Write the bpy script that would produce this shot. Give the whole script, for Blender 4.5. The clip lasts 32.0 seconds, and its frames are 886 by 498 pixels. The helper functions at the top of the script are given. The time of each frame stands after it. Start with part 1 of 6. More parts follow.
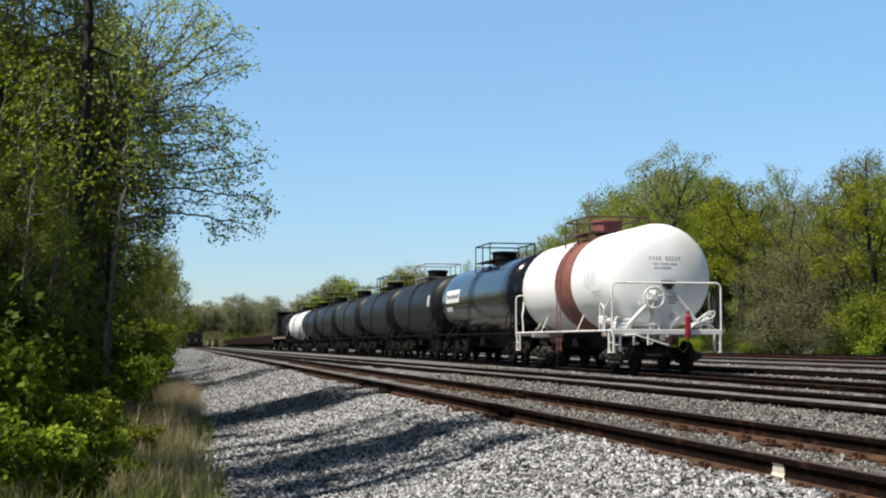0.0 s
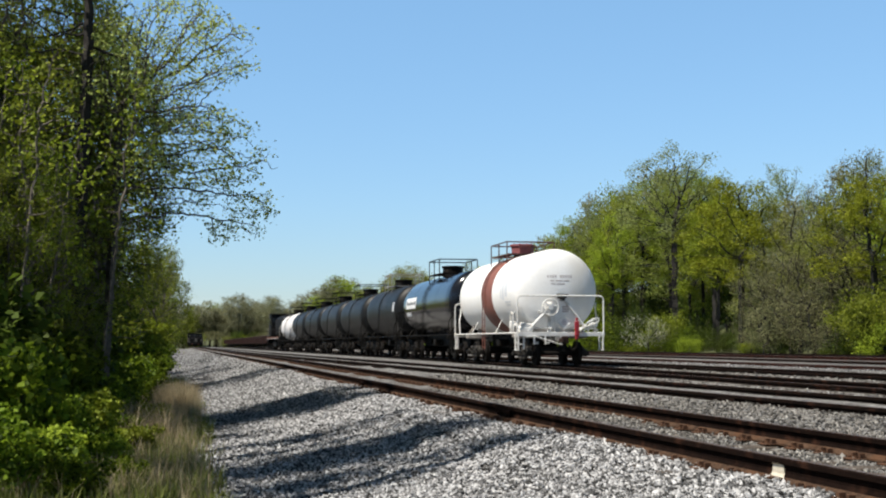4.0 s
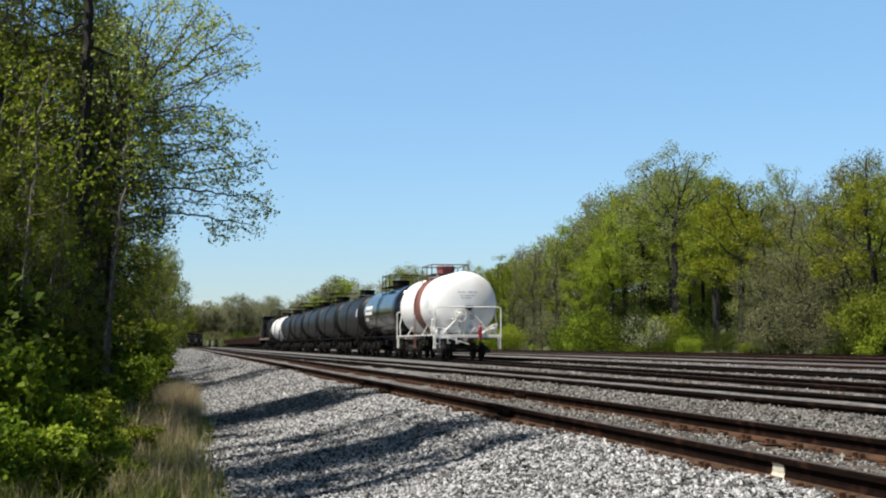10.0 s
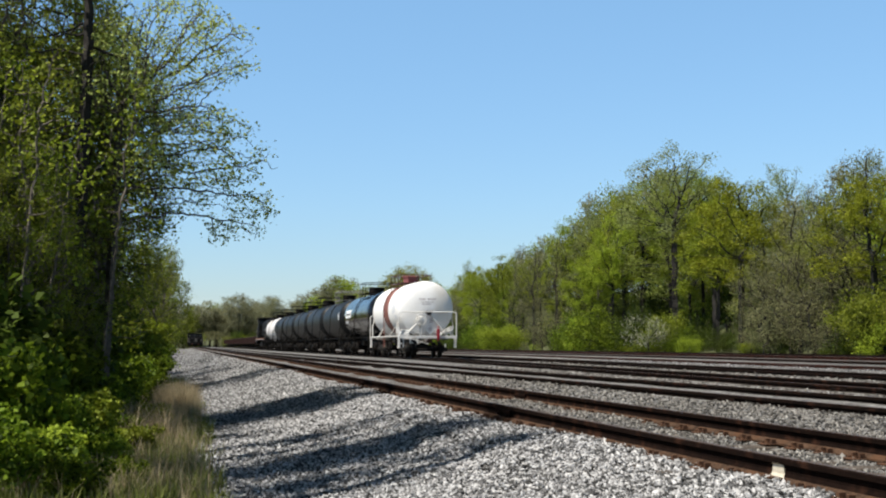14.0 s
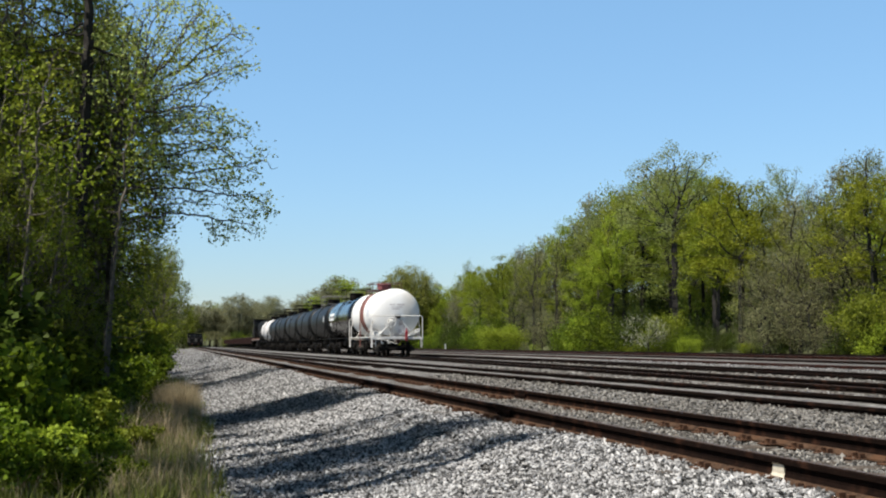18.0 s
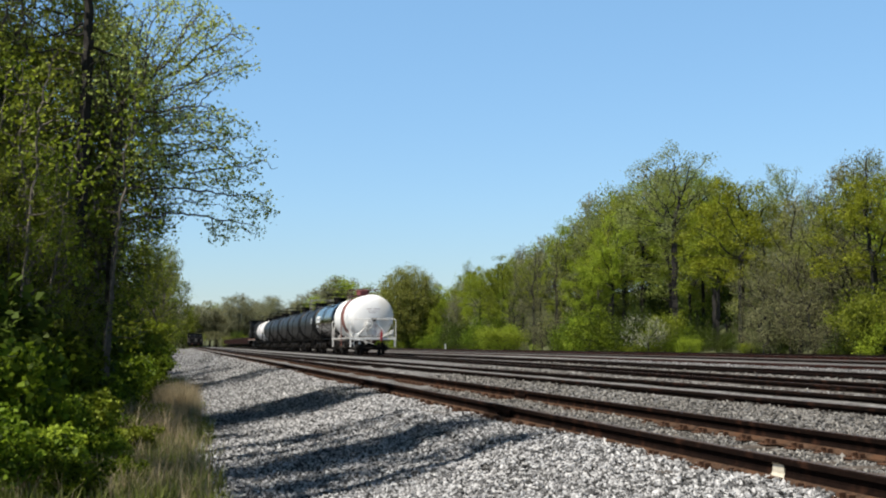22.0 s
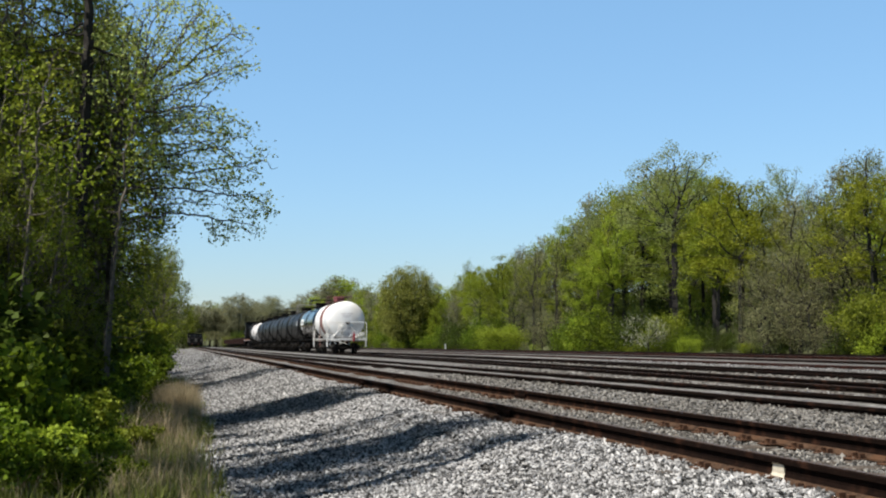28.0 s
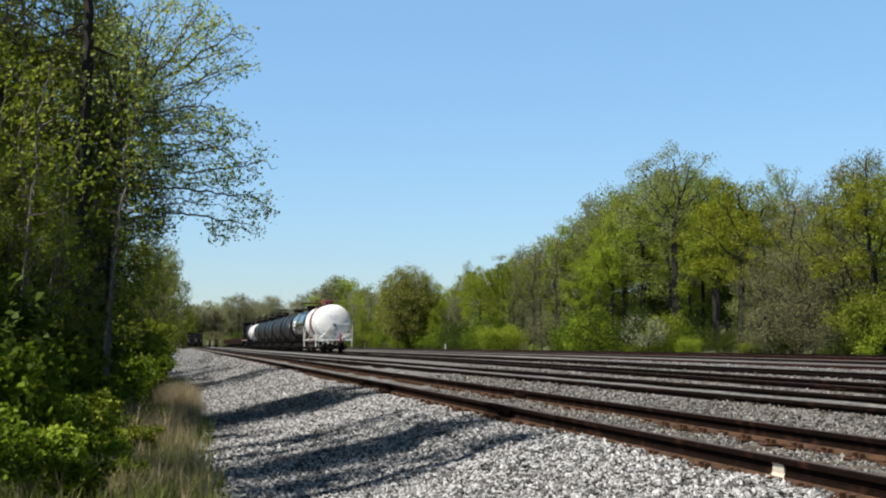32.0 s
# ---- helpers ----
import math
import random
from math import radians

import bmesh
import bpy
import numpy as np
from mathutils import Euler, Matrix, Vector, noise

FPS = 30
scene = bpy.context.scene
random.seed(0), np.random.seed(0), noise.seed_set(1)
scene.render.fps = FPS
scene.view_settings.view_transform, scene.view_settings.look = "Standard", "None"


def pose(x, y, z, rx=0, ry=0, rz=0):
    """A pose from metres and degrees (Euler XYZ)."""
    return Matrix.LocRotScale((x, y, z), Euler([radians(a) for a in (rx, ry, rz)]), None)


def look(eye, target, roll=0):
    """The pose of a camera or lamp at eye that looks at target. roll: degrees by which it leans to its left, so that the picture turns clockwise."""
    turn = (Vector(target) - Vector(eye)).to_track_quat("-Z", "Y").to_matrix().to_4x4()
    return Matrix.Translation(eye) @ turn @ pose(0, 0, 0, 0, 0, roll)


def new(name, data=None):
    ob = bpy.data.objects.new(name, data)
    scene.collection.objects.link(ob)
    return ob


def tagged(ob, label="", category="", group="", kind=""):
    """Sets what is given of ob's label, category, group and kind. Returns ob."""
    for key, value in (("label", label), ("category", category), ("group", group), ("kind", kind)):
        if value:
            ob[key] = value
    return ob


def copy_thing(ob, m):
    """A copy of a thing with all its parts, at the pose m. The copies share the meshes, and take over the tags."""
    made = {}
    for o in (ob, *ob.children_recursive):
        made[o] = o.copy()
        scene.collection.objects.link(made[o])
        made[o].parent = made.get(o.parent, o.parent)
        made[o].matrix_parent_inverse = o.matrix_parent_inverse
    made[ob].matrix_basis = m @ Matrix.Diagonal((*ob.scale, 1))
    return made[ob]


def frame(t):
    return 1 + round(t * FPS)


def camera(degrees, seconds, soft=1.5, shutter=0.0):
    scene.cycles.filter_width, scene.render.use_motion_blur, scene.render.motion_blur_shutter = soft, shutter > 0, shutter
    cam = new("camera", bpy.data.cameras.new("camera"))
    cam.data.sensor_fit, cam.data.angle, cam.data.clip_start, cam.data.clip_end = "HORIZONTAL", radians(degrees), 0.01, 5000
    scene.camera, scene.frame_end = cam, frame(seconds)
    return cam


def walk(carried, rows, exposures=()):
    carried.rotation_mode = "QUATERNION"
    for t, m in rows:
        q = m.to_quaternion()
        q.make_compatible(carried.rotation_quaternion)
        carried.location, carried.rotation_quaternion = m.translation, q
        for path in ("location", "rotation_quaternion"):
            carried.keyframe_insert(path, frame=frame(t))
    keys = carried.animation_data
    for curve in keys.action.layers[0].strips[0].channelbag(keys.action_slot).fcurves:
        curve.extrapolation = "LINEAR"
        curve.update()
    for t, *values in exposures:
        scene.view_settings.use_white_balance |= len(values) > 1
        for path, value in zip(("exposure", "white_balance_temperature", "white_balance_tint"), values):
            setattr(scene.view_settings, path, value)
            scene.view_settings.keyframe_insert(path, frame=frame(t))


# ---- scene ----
SECONDS = 32.0
EYE = (0.0, 0.0, 0.82)
YAW, PITCH = -10.71, 3.91          # the camera looks to the right of the tracks' run and slightly up
cam = camera(36.2, SECONDS, soft=2.1)
PATH = [(0.0, pose(*EYE, 90 + PITCH, 0, YAW)), (SECONDS, pose(*EYE, 90 + PITCH, 0, YAW))]
walk(cam, PATH)
scene.view_settings.exposure = 0.62

# ---- sky and sun ----
SUN_ELEV, SUN_AZ = 58.0, 254.0     # azimuth clockwise from +y: the sun stands to the left and a little behind
world = bpy.data.worlds.new("sky")
scene.world = world
world.use_nodes = True
wn = world.node_tree
sky = wn.nodes.new("ShaderNodeTexSky")
sky.sky_type = "NISHITA"
sky.sun_disc = False
sky.sun_elevation, sky.sun_rotation = radians(SUN_ELEV), radians(SUN_AZ)
sky.air_density, sky.dust_density, sky.ozone_density = 1.0, 0.0, 3.0
# clear spring air: the blue holds down to the horizon
sky_way = wn.nodes.new("ShaderNodeTexCoord")
sky_up = wn.nodes.new("ShaderNodeSeparateXYZ")
wn.links.new(sky_way.outputs["Generated"], sky_up.inputs[0])
clear = wn.nodes.new("ShaderNodeValToRGB")
clear.color_ramp.elements[0].position, clear.color_ramp.elements[0].color = 0.0, (0.45, 0.51, 0.645, 1)
clear.color_ramp.elements[1].position, clear.color_ramp.elements[1].color = 0.28, (0.84, 0.985, 0.99, 1)
clear.color_ramp.elements.new(0.10).color = (0.60, 0.705, 0.80, 1)
clear.color_ramp.elements.new(0.42).color = (0.37, 0.37, 0.325, 1)
clear.color_ramp.elements.new(0.6).color = (0.25, 0.235, 0.19, 1)
clear.color_ramp.elements.new(1.0).color = (0.15, 0.135, 0.105, 1)
wn.links.new(sky_up.outputs[2], clear.inputs[0])
deep = wn.nodes.new("ShaderNodeMixRGB")
deep.blend_type, deep.inputs[0].default_value = "MULTIPLY", 1.0
wn.links.new(sky.outputs[0], deep.inputs[1])
wn.links.new(clear.outputs[0], deep.inputs[2])
wn.links.new(deep.outputs[0], wn.nodes["Background"].inputs[0])
wn.nodes["Background"].inputs[1].default_value = 0.115
sun = new("sun", bpy.data.lights.new("sun", "SUN"))
sun.data.energy, sun.data.angle, sun.data.color = 4.8, radians(0.53), (1.0, 0.935, 0.84)
_ch = math.cos(radians(SUN_ELEV))
SUN_FROM = Vector((_ch * math.sin(radians(SUN_AZ)), _ch * math.cos(radians(SUN_AZ)), math.sin(radians(SUN_ELEV))))
sun.matrix_world = look(SUN_FROM * 50, (0, 0, 0))


# ---- materials ----
def material(name, rough=0.6, metal=0.0):
    m = bpy.data.materials.new(name)
    m.use_nodes = True
    t = m.node_tree
    b = t.nodes["Principled BSDF"]
    b.inputs["Roughness"].default_value = rough
    b.inputs["Metallic"].default_value = metal
    return m, t, b


def surface(name, dark, light, rough=0.6, metal=0.0, scale=6.0, fine=60.0, bump=0.3, stain=None, stain_at=0.62, vary=0.0, coat=0.0, streak=1.0, spec=0.5):
    """A painted, rusty or mineral surface: coarse and fine variation, stains with soft edges, relief."""
    m, t, b = material(name, rough, metal)
    b.inputs["Specular IOR Level"].default_value = spec
    n, l = t.nodes, t.links
    co = n.new("ShaderNodeTexCoord")
    mp = n.new("ShaderNodeMapping")
    mp.inputs["Scale"].default_value = (1, 1, streak)
    l.new(co.outputs["Object"], mp.inputs[0])
    big, small = n.new("ShaderNodeTexNoise"), n.new("ShaderNodeTexNoise")
    big.inputs["Scale"].default_value, big.inputs["Detail"].default_value = scale, 6
    small.inputs["Scale"].default_value, small.inputs["Detail"].default_value = fine, 4
    l.new(mp.outputs[0], big.inputs[0])
    l.new(co.outputs["Object"], small.inputs[0])
    mid = n.new("ShaderNodeMath")
    mid.operation = "MULTIPLY_ADD"
    l.new(small.outputs[0], mid.inputs[0])
    mid.inputs[1].default_value = 0.5
    half = n.new("ShaderNodeMath")
    half.operation = "MULTIPLY"
    half.inputs[1].default_value = 0.5
    l.new(big.outputs[0], half.inputs[0])
    l.new(half.outputs[0], mid.inputs[2])
    ramp = n.new("ShaderNodeValToRGB")
    ramp.color_ramp.elements[0].position, ramp.color_ramp.elements[1].position = 0.36, 0.66
    ramp.color_ramp.elements[0].color, ramp.color_ramp.elements[1].color = (*dark, 1), (*light, 1)
    l.new(mid.outputs[0], ramp.inputs[0])
    colour = ramp.outputs[0]
    if stain:
        sn = n.new("ShaderNodeTexNoise")
        sn.inputs["Scale"].default_value, sn.inputs["Detail"].default_value = scale * 0.45, 8
        l.new(mp.outputs[0], sn.inputs[0])
        sr = n.new("ShaderNodeValToRGB")
        sr.color_ramp.elements[0].position, sr.color_ramp.elements[1].position = stain_at - 0.08, stain_at + 0.08
        l.new(sn.outputs[0], sr.inputs[0])
        mx = n.new("ShaderNodeMixRGB")
        l.new(sr.outputs[0], mx.inputs[0])
        l.new(colour, mx.inputs[1])
        mx.inputs[2].default_value = (*stain, 1)
        colour = mx.outputs[0]
    if vary:
        oi = n.new("ShaderNodeObjectInfo")
        hv = n.new("ShaderNodeHueSaturation")
        ma = n.new("ShaderNodeMapRange")
        ma.inputs[3].default_value, ma.inputs[4].default_value = 1 - vary, 1 + vary
        l.new(oi.outputs["Random"], ma.inputs[0])
        l.new(ma.outputs[0], hv.inputs["Value"])
        l.new(colour, hv.inputs["Color"])
        colour = hv.outputs[0]
    l.new(colour, b.inputs["Base Color"])
    bp = n.new("ShaderNodeBump")
    bp.inputs["Strength"].default_value, bp.inputs["Distance"].default_value = bump, 0.02
    l.new(mid.outputs[0], bp.inputs["Height"])
    l.new(bp.outputs[0], b.inputs["Normal"])
    if coat:
        b.inputs["Coat Weight"].default_value = coat
        b.inputs["Coat Roughness"].default_value = 0.05
    return m


def leafage(name, dark, light, vary=0.24, through_light=0.34, hue=0.009):
    """Leaves: per-leaf and per-tree colour, light passing through."""
    m, t, b = material(name, 0.6)
    b.inputs["Specular IOR Level"].default_value = 0.18
    n, l = t.nodes, t.links
    g = n.new("ShaderNodeNewGeometry")
    r = n.new("ShaderNodeValToRGB")
    r.color_ramp.elements[0].color, r.color_ramp.elements[1].color = (*dark, 1), (*light, 1)
    l.new(g.outputs["Random Per Island"], r.inputs[0])
    oi = n.new("ShaderNodeObjectInfo")
    hv = n.new("ShaderNodeHueSaturation")
    ma, mh = n.new("ShaderNodeMapRange"), n.new("ShaderNodeMapRange")
    ma.inputs[3].default_value, ma.inputs[4].default_value = 1 - vary, 1 + vary
    mh.inputs[3].default_value, mh.inputs[4].default_value = 0.5 - hue, 0.5 + hue
    l.new(oi.outputs["Random"], ma.inputs[0])
    l.new(oi.outputs["Random"], mh.inputs[0])
    l.new(ma.outputs[0], hv.inputs["Value"])
    l.new(mh.outputs[0], hv.inputs["Hue"])
    l.new(r.outputs[0], hv.inputs["Color"])
    l.new(hv.outputs[0], b.inputs["Base Color"])
    tr = n.new("ShaderNodeBsdfTranslucent")
    l.new(hv.outputs[0], tr.inputs[0])
    mix = n.new("ShaderNodeMixShader")
    mix.inputs[0].default_value = through_light
    l.new(b.outputs[0], mix.inputs[1])
    l.new(tr.outputs[0], mix.inputs[2])
    l.new(mix.outputs[0], n["Material Output"].inputs[0])
    return m


def stones(name, tones):
    """Crushed stone: each stone its own tone."""
    m, t, b = material(name, 0.85)
    n, l = t.nodes, t.links
    g = n.new("ShaderNodeNewGeometry")
    r = n.new("ShaderNodeValToRGB")
    r.color_ramp.elements[0].color, r.color_ramp.elements[1].color = (*tones[0], 1), (*tones[-1], 1)
    for k, c in enumerate(tones[1:-1], 1):
        e = r.color_ramp.elements.new(k / (len(tones) - 1))
        e.color = (*c, 1)
    l.new(g.outputs["Random Per Island"], r.inputs[0])
    ns = n.new("ShaderNodeTexNoise")
    ns.inputs["Scale"].default_value, ns.inputs["Detail"].default_value = 90, 5
    co = n.new("ShaderNodeTexCoord")
    l.new(co.outputs["Object"], ns.inputs[0])
    mx = n.new("ShaderNodeMixRGB")
    mx.blend_type, mx.inputs[0].default_value = "OVERLAY", 0.5
    l.new(r.outputs[0], mx.inputs[1])
    l.new(ns.outputs[0], mx.inputs[2])
    l.new(mx.outputs[0], b.inputs["Base Color"])
    bp = n.new("ShaderNodeBump")
    bp.inputs["Strength"].default_value, bp.inputs["Distance"].default_value = 0.5, 0.01
    l.new(ns.outputs[0], bp.inputs["Height"])
    l.new(bp.outputs[0], b.inputs["Normal"])
    return m


YARD_LINES = (12.82, 16.9, 21.6, 27.3, 35.5, 43.5)


def ground_material():
    """One sheet: grey crushed stone near the tracks, darker cinders in the yard, leaf litter and grass under the trees."""
    m, t, b = material("ground", 0.95)
    n, l = t.nodes, t.links
    co = n.new("ShaderNodeNewGeometry")
    sx = n.new("ShaderNodeSeparateXYZ")
    l.new(co.outputs["Position"], sx.inputs[0])
    vor = n.new("ShaderNodeTexVoronoi")
    vor.inputs["Scale"].default_value = 17
    l.new(co.outputs["Position"], vor.inputs["Vector"])
    stone = n.new("ShaderNodeValToRGB")
    tones = ((0.0, 0.035), (0.35, 0.12), (0.7, 0.22), (1.0, 0.33))
    for pos, _ in tones[1:-1]:
        stone.color_ramp.elements.new(pos)
    for e, (_, c) in zip(stone.color_ramp.elements, tones):
        e.color = (c, c * 0.985, c * 0.96, 1)
    sc = n.new("ShaderNodeSeparateColor")
    l.new(vor.outputs["Color"], sc.inputs[0])
    l.new(sc.outputs[0], stone.inputs[0])
    big = n.new("ShaderNodeTexNoise")
    big.inputs["Scale"].default_value, big.inputs["Detail"].default_value = 0.7, 6
    l.new(co.outputs["Position"], big.inputs[0])
    fine = n.new("ShaderNodeTexNoise")
    fine.inputs["Scale"].default_value, fine.inputs["Detail"].default_value = 14, 6
    l.new(co.outputs["Position"], fine.inputs[0])

    def sums(op, p, q):
        nd = n.new("ShaderNodeMath")
        nd.operation = op
        for k, v in ((0, p), (1, q)):
            if isinstance(v, float):
                nd.inputs[k].default_value = v
            else:
                l.new(v, nd.inputs[k])
        return nd.outputs[0]

    along = sums("ADD", sx.outputs[0], sums("MULTIPLY", sums("MINIMUM", sx.outputs[1], 150.0), 0.0135))

    def band(a, c, wob, run=None):
        add = n.new("ShaderNodeMath")
        add.operation = "MULTIPLY_ADD"
        l.new(big.outputs[0], add.inputs[0])
        add.inputs[1].default_value = wob
        l.new(run or sx.outputs[0], add.inputs[2])
        r = n.new("ShaderNodeMapRange")
        r.inputs[1].default_value, r.inputs[2].default_value = a + wob / 2, c + wob / 2
        l.new(add.outputs[0], r.inputs[0])
        return r.outputs[0]

    def mixed(fac, c1, c2):
        mx = n.new("ShaderNodeMixRGB")
        l.new(fac, mx.inputs[0])
        for k, c in ((1, c1), (2, c2)):
            if isinstance(c, tuple):
                mx.inputs[k].default_value = (*c, 1)
            else:
                l.new(c, mx.inputs[k])
        return mx.outputs[0]

    patch = n.new("ShaderNodeTexNoise")
    patch.inputs["Scale"].default_value, patch.inputs["Detail"].default_value = 3.2, 8
    l.new(co.outputs["Position"], patch.inputs[0])
    pr = n.new("ShaderNodeValToRGB")
    pr.color_ramp.elements[0].position, pr.color_ramp.elements[1].position = 0.40, 0.62
    pr.color_ramp.elements[0].color, pr.color_ramp.elements[1].color = (0.62, 0.62, 0.62, 1), (1, 1, 1, 1)
    l.new(patch.outputs[0], pr.inputs[0])
    worn = n.new("ShaderNodeMixRGB")
    worn.blend_type, worn.inputs[0].default_value = "MULTIPLY", 1.0
    l.new(stone.outputs[0], worn.inputs[1])
    l.new(pr.outputs[0], worn.inputs[2])
    dirt = mixed(fine.outputs[0], (0.07, 0.063, 0.042), (0.24, 0.21, 0.14))
    cinder = mixed(fine.outputs[0], (0.03, 0.028, 0.026), (0.12, 0.114, 0.106))
    pale = mixed(fine.outputs[0], (0.10, 0.098, 0.094), (0.34, 0.335, 0.32))
    swap = n.new("ShaderNodeMapping")
    swap.inputs["Scale"].default_value = (0.42, 0.022, 1.0)
    l.new(co.outputs["Position"], swap.inputs[0])
    run = n.new("ShaderNodeTexNoise")
    run.inputs["Scale"].default_value, run.inputs["Detail"].default_value = 1.0, 5
    l.new(swap.outputs[0], run.inputs[0])
    strip = n.new("ShaderNodeMapRange")
    strip.inputs[1].default_value, strip.inputs[2].default_value = 0.50, 0.58
    l.new(run.outputs[0], strip.inputs[0])
    cinder = mixed(strip.outputs[0], cinder, pale)
    yard = mixed(sc.outputs[1], cinder, worn.outputs[0])
    c = mixed(band(-0.5, 0.4, 0.8, along), dirt, worn.outputs[0])
    c = mixed(band(9.5, 12.5, 1.5), c, yard)
    c = mixed(sums("MULTIPLY", band(19.0, 30.0, 2.0), 0.78), c, mixed(fine.outputs[0], (0.013, 0.011, 0.010), (0.062, 0.052, 0.044)))
    # oil and cinders between the rails of the yard tracks, which swing aside with distance
    swing = sums("MULTIPLY", sums("MAXIMUM", sums("SUBTRACT", sx.outputs[1], 45.0), 0.0), 0.0082)
    xs = sums("ADD", sx.outputs[0], swing)
    bed = None
    for centre in YARD_LINES:
        off = sums("ABSOLUTE", sums("SUBTRACT", xs, centre), 0.0)
        r = n.new("ShaderNodeMapRange")
        r.inputs[1].default_value, r.inputs[2].default_value, r.inputs[3].default_value, r.inputs[4].default_value = 1.05, 1.5, 0.85, 0.0
        l.new(sums("ADD", off, sums("MULTIPLY", big.outputs[0], 0.5)), r.inputs[0])
        bed = r.outputs[0] if bed is None else sums("MAXIMUM", bed, r.outputs[0])
    c = mixed(bed, c, mixed(fine.outputs[0], (0.022, 0.019, 0.016), (0.115, 0.10, 0.087)))
    grass = mixed(fine.outputs[0], (0.035, 0.045, 0.015), (0.11, 0.12, 0.045))
    c = mixed(band(49.0, 52.0, 2.0), c, grass)
    far = n.new("ShaderNodeMapRange")
    far.inputs[1].default_value, far.inputs[2].default_value = 440.0, 480.0
    l.new(sx.outputs[1], far.inputs[0])
    c = mixed(far.outputs[0], c, grass)
    l.new(c, b.inputs["Base Color"])
    bp = n.new("ShaderNodeBump")
    bp.inputs["Strength"].default_value, bp.inputs["Distance"].default_value = 0.9, 0.03
    l.new(vor.outputs["Distance"], bp.inputs["Height"])
    l.new(bp.outputs[0], b.inputs["Normal"])
    return m


M_GROUND = ground_material()
M_STONE = stones("crushed_stone", [(0.008, 0.008, 0.008), (0.055, 0.0555, 0.056), (0.24, 0.241, 0.244), (0.40, 0.401, 0.405), (0.57, 0.571, 0.575)])
M_STONEGRIME = stones("oil_grimed_stone", [(0.010, 0.009, 0.008), (0.05, 0.046, 0.041), (0.13, 0.122, 0.11), (0.21, 0.20, 0.183), (0.34, 0.33, 0.305)])
# near-black for web and head sides, much darker than the brown foot
M_RAIL = surface("near_black_rail_web", (0.004, 0.0024, 0.002), (0.013, 0.007, 0.005), rough=0.9, metal=0.0, scale=9, stain=(0.035, 0.016, 0.01), spec=0.04)
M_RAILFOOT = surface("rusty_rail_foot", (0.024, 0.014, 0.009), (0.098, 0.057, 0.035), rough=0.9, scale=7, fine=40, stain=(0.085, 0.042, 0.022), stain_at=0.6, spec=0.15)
M_RAILTOP = surface("worn_rail_head", (0.05, 0.036, 0.029), (0.13, 0.10, 0.083), rough=0.6, metal=0.3, scale=20, spec=0.3)
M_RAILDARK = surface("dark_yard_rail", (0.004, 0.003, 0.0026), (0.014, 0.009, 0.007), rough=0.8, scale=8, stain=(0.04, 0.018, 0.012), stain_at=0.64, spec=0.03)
M_RAILRED = surface("red_rusted_yard_rail", (0.014, 0.006, 0.005), (0.055, 0.020, 0.014), rough=0.9, scale=6, stain=(0.008, 0.005, 0.004), stain_at=0.55, spec=0.04)
M_TIE = surface("weathered_timber", (0.04, 0.032, 0.026), (0.14, 0.112, 0.088), rough=0.9, scale=5, fine=40, bump=0.8, vary=0.25)
M_PLATE = surface("rusty_plate", (0.04, 0.022, 0.015), (0.12, 0.062, 0.036), rough=0.9, scale=14, spec=0.15)
M_WPAINT = surface("white_track_paint", (0.46, 0.41, 0.32), (0.64, 0.60, 0.50), rough=0.7, scale=14, stain=(0.35, 0.24, 0.15))
M_WHITE = surface("white_tank_paint", (0.82, 0.815, 0.80), (0.89, 0.89, 0.88), rough=0.42, scale=1.2, fine=9, bump=0.03, stain=(0.72, 0.69, 0.63), stain_at=0.66, streak=0.4)
M_WHITEGEAR = surface("white_metalwork", (0.62, 0.61, 0.58), (0.80, 0.79, 0.77), rough=0.5, scale=5, bump=0.1, stain=(0.38, 0.30, 0.22), stain_at=0.68)
M_GREYTANK = surface("chalky_grey_white_paint", (0.55, 0.535, 0.53), (0.68, 0.665, 0.66), rough=0.7, scale=1.2, fine=9, bump=0.04, stain=(0.36, 0.33, 0.30), stain_at=0.62)
M_BAND = surface("oxide_red_band", (0.15, 0.05, 0.036), (0.26, 0.10, 0.075), rough=0.65, scale=4, bump=0.1, stain=(0.13, 0.05, 0.035))
M_DOME = surface("oxide_red_housing", (0.17, 0.05, 0.055), (0.29, 0.10, 0.10), rough=0.6, scale=5, bump=0.1)
M_GLOSS = surface("glossy_black_tank", (0.005, 0.006, 0.009), (0.012, 0.014, 0.019), rough=0.14, scale=1.0, fine=6, bump=0.02, coat=0.06, stain=(0.03, 0.029, 0.028), stain_at=0.72, spec=0.30)
M_BLACK = surface("weathered_black_tank", (0.005, 0.0055, 0.006), (0.013, 0.014, 0.015), rough=0.48, scale=1.4, fine=12, bump=0.05, stain=(0.035, 0.032, 0.030), stain_at=0.62, vary=0.3, spec=0.20)
M_GEAR = surface("grimy_black_running_gear", (0.003, 0.0027, 0.0025), (0.011, 0.010, 0.0085), rough=0.75, scale=7, stain=(0.035, 0.027, 0.021), stain_at=0.68, spec=0.10)
M_WHEEL = surface("wheel_steel", (0.003, 0.0027, 0.0025), (0.013, 0.0105, 0.009), rough=0.7, scale=8, spec=0.12)
M_DIRTYWHITE = surface("dirty_white_metalwork", (0.20, 0.18, 0.155), (0.48, 0.45, 0.41), rough=0.7, scale=5, bump=0.2, stain=(0.05, 0.04, 0.03), stain_at=0.54)
M_DUSTYGEAR = surface("dust_pale_truck_iron", (0.006, 0.0055, 0.005), (0.05, 0.046, 0.041), rough=0.85, scale=4, bump=0.3, stain=(0.12, 0.108, 0.096), stain_at=0.62, spec=0.15)
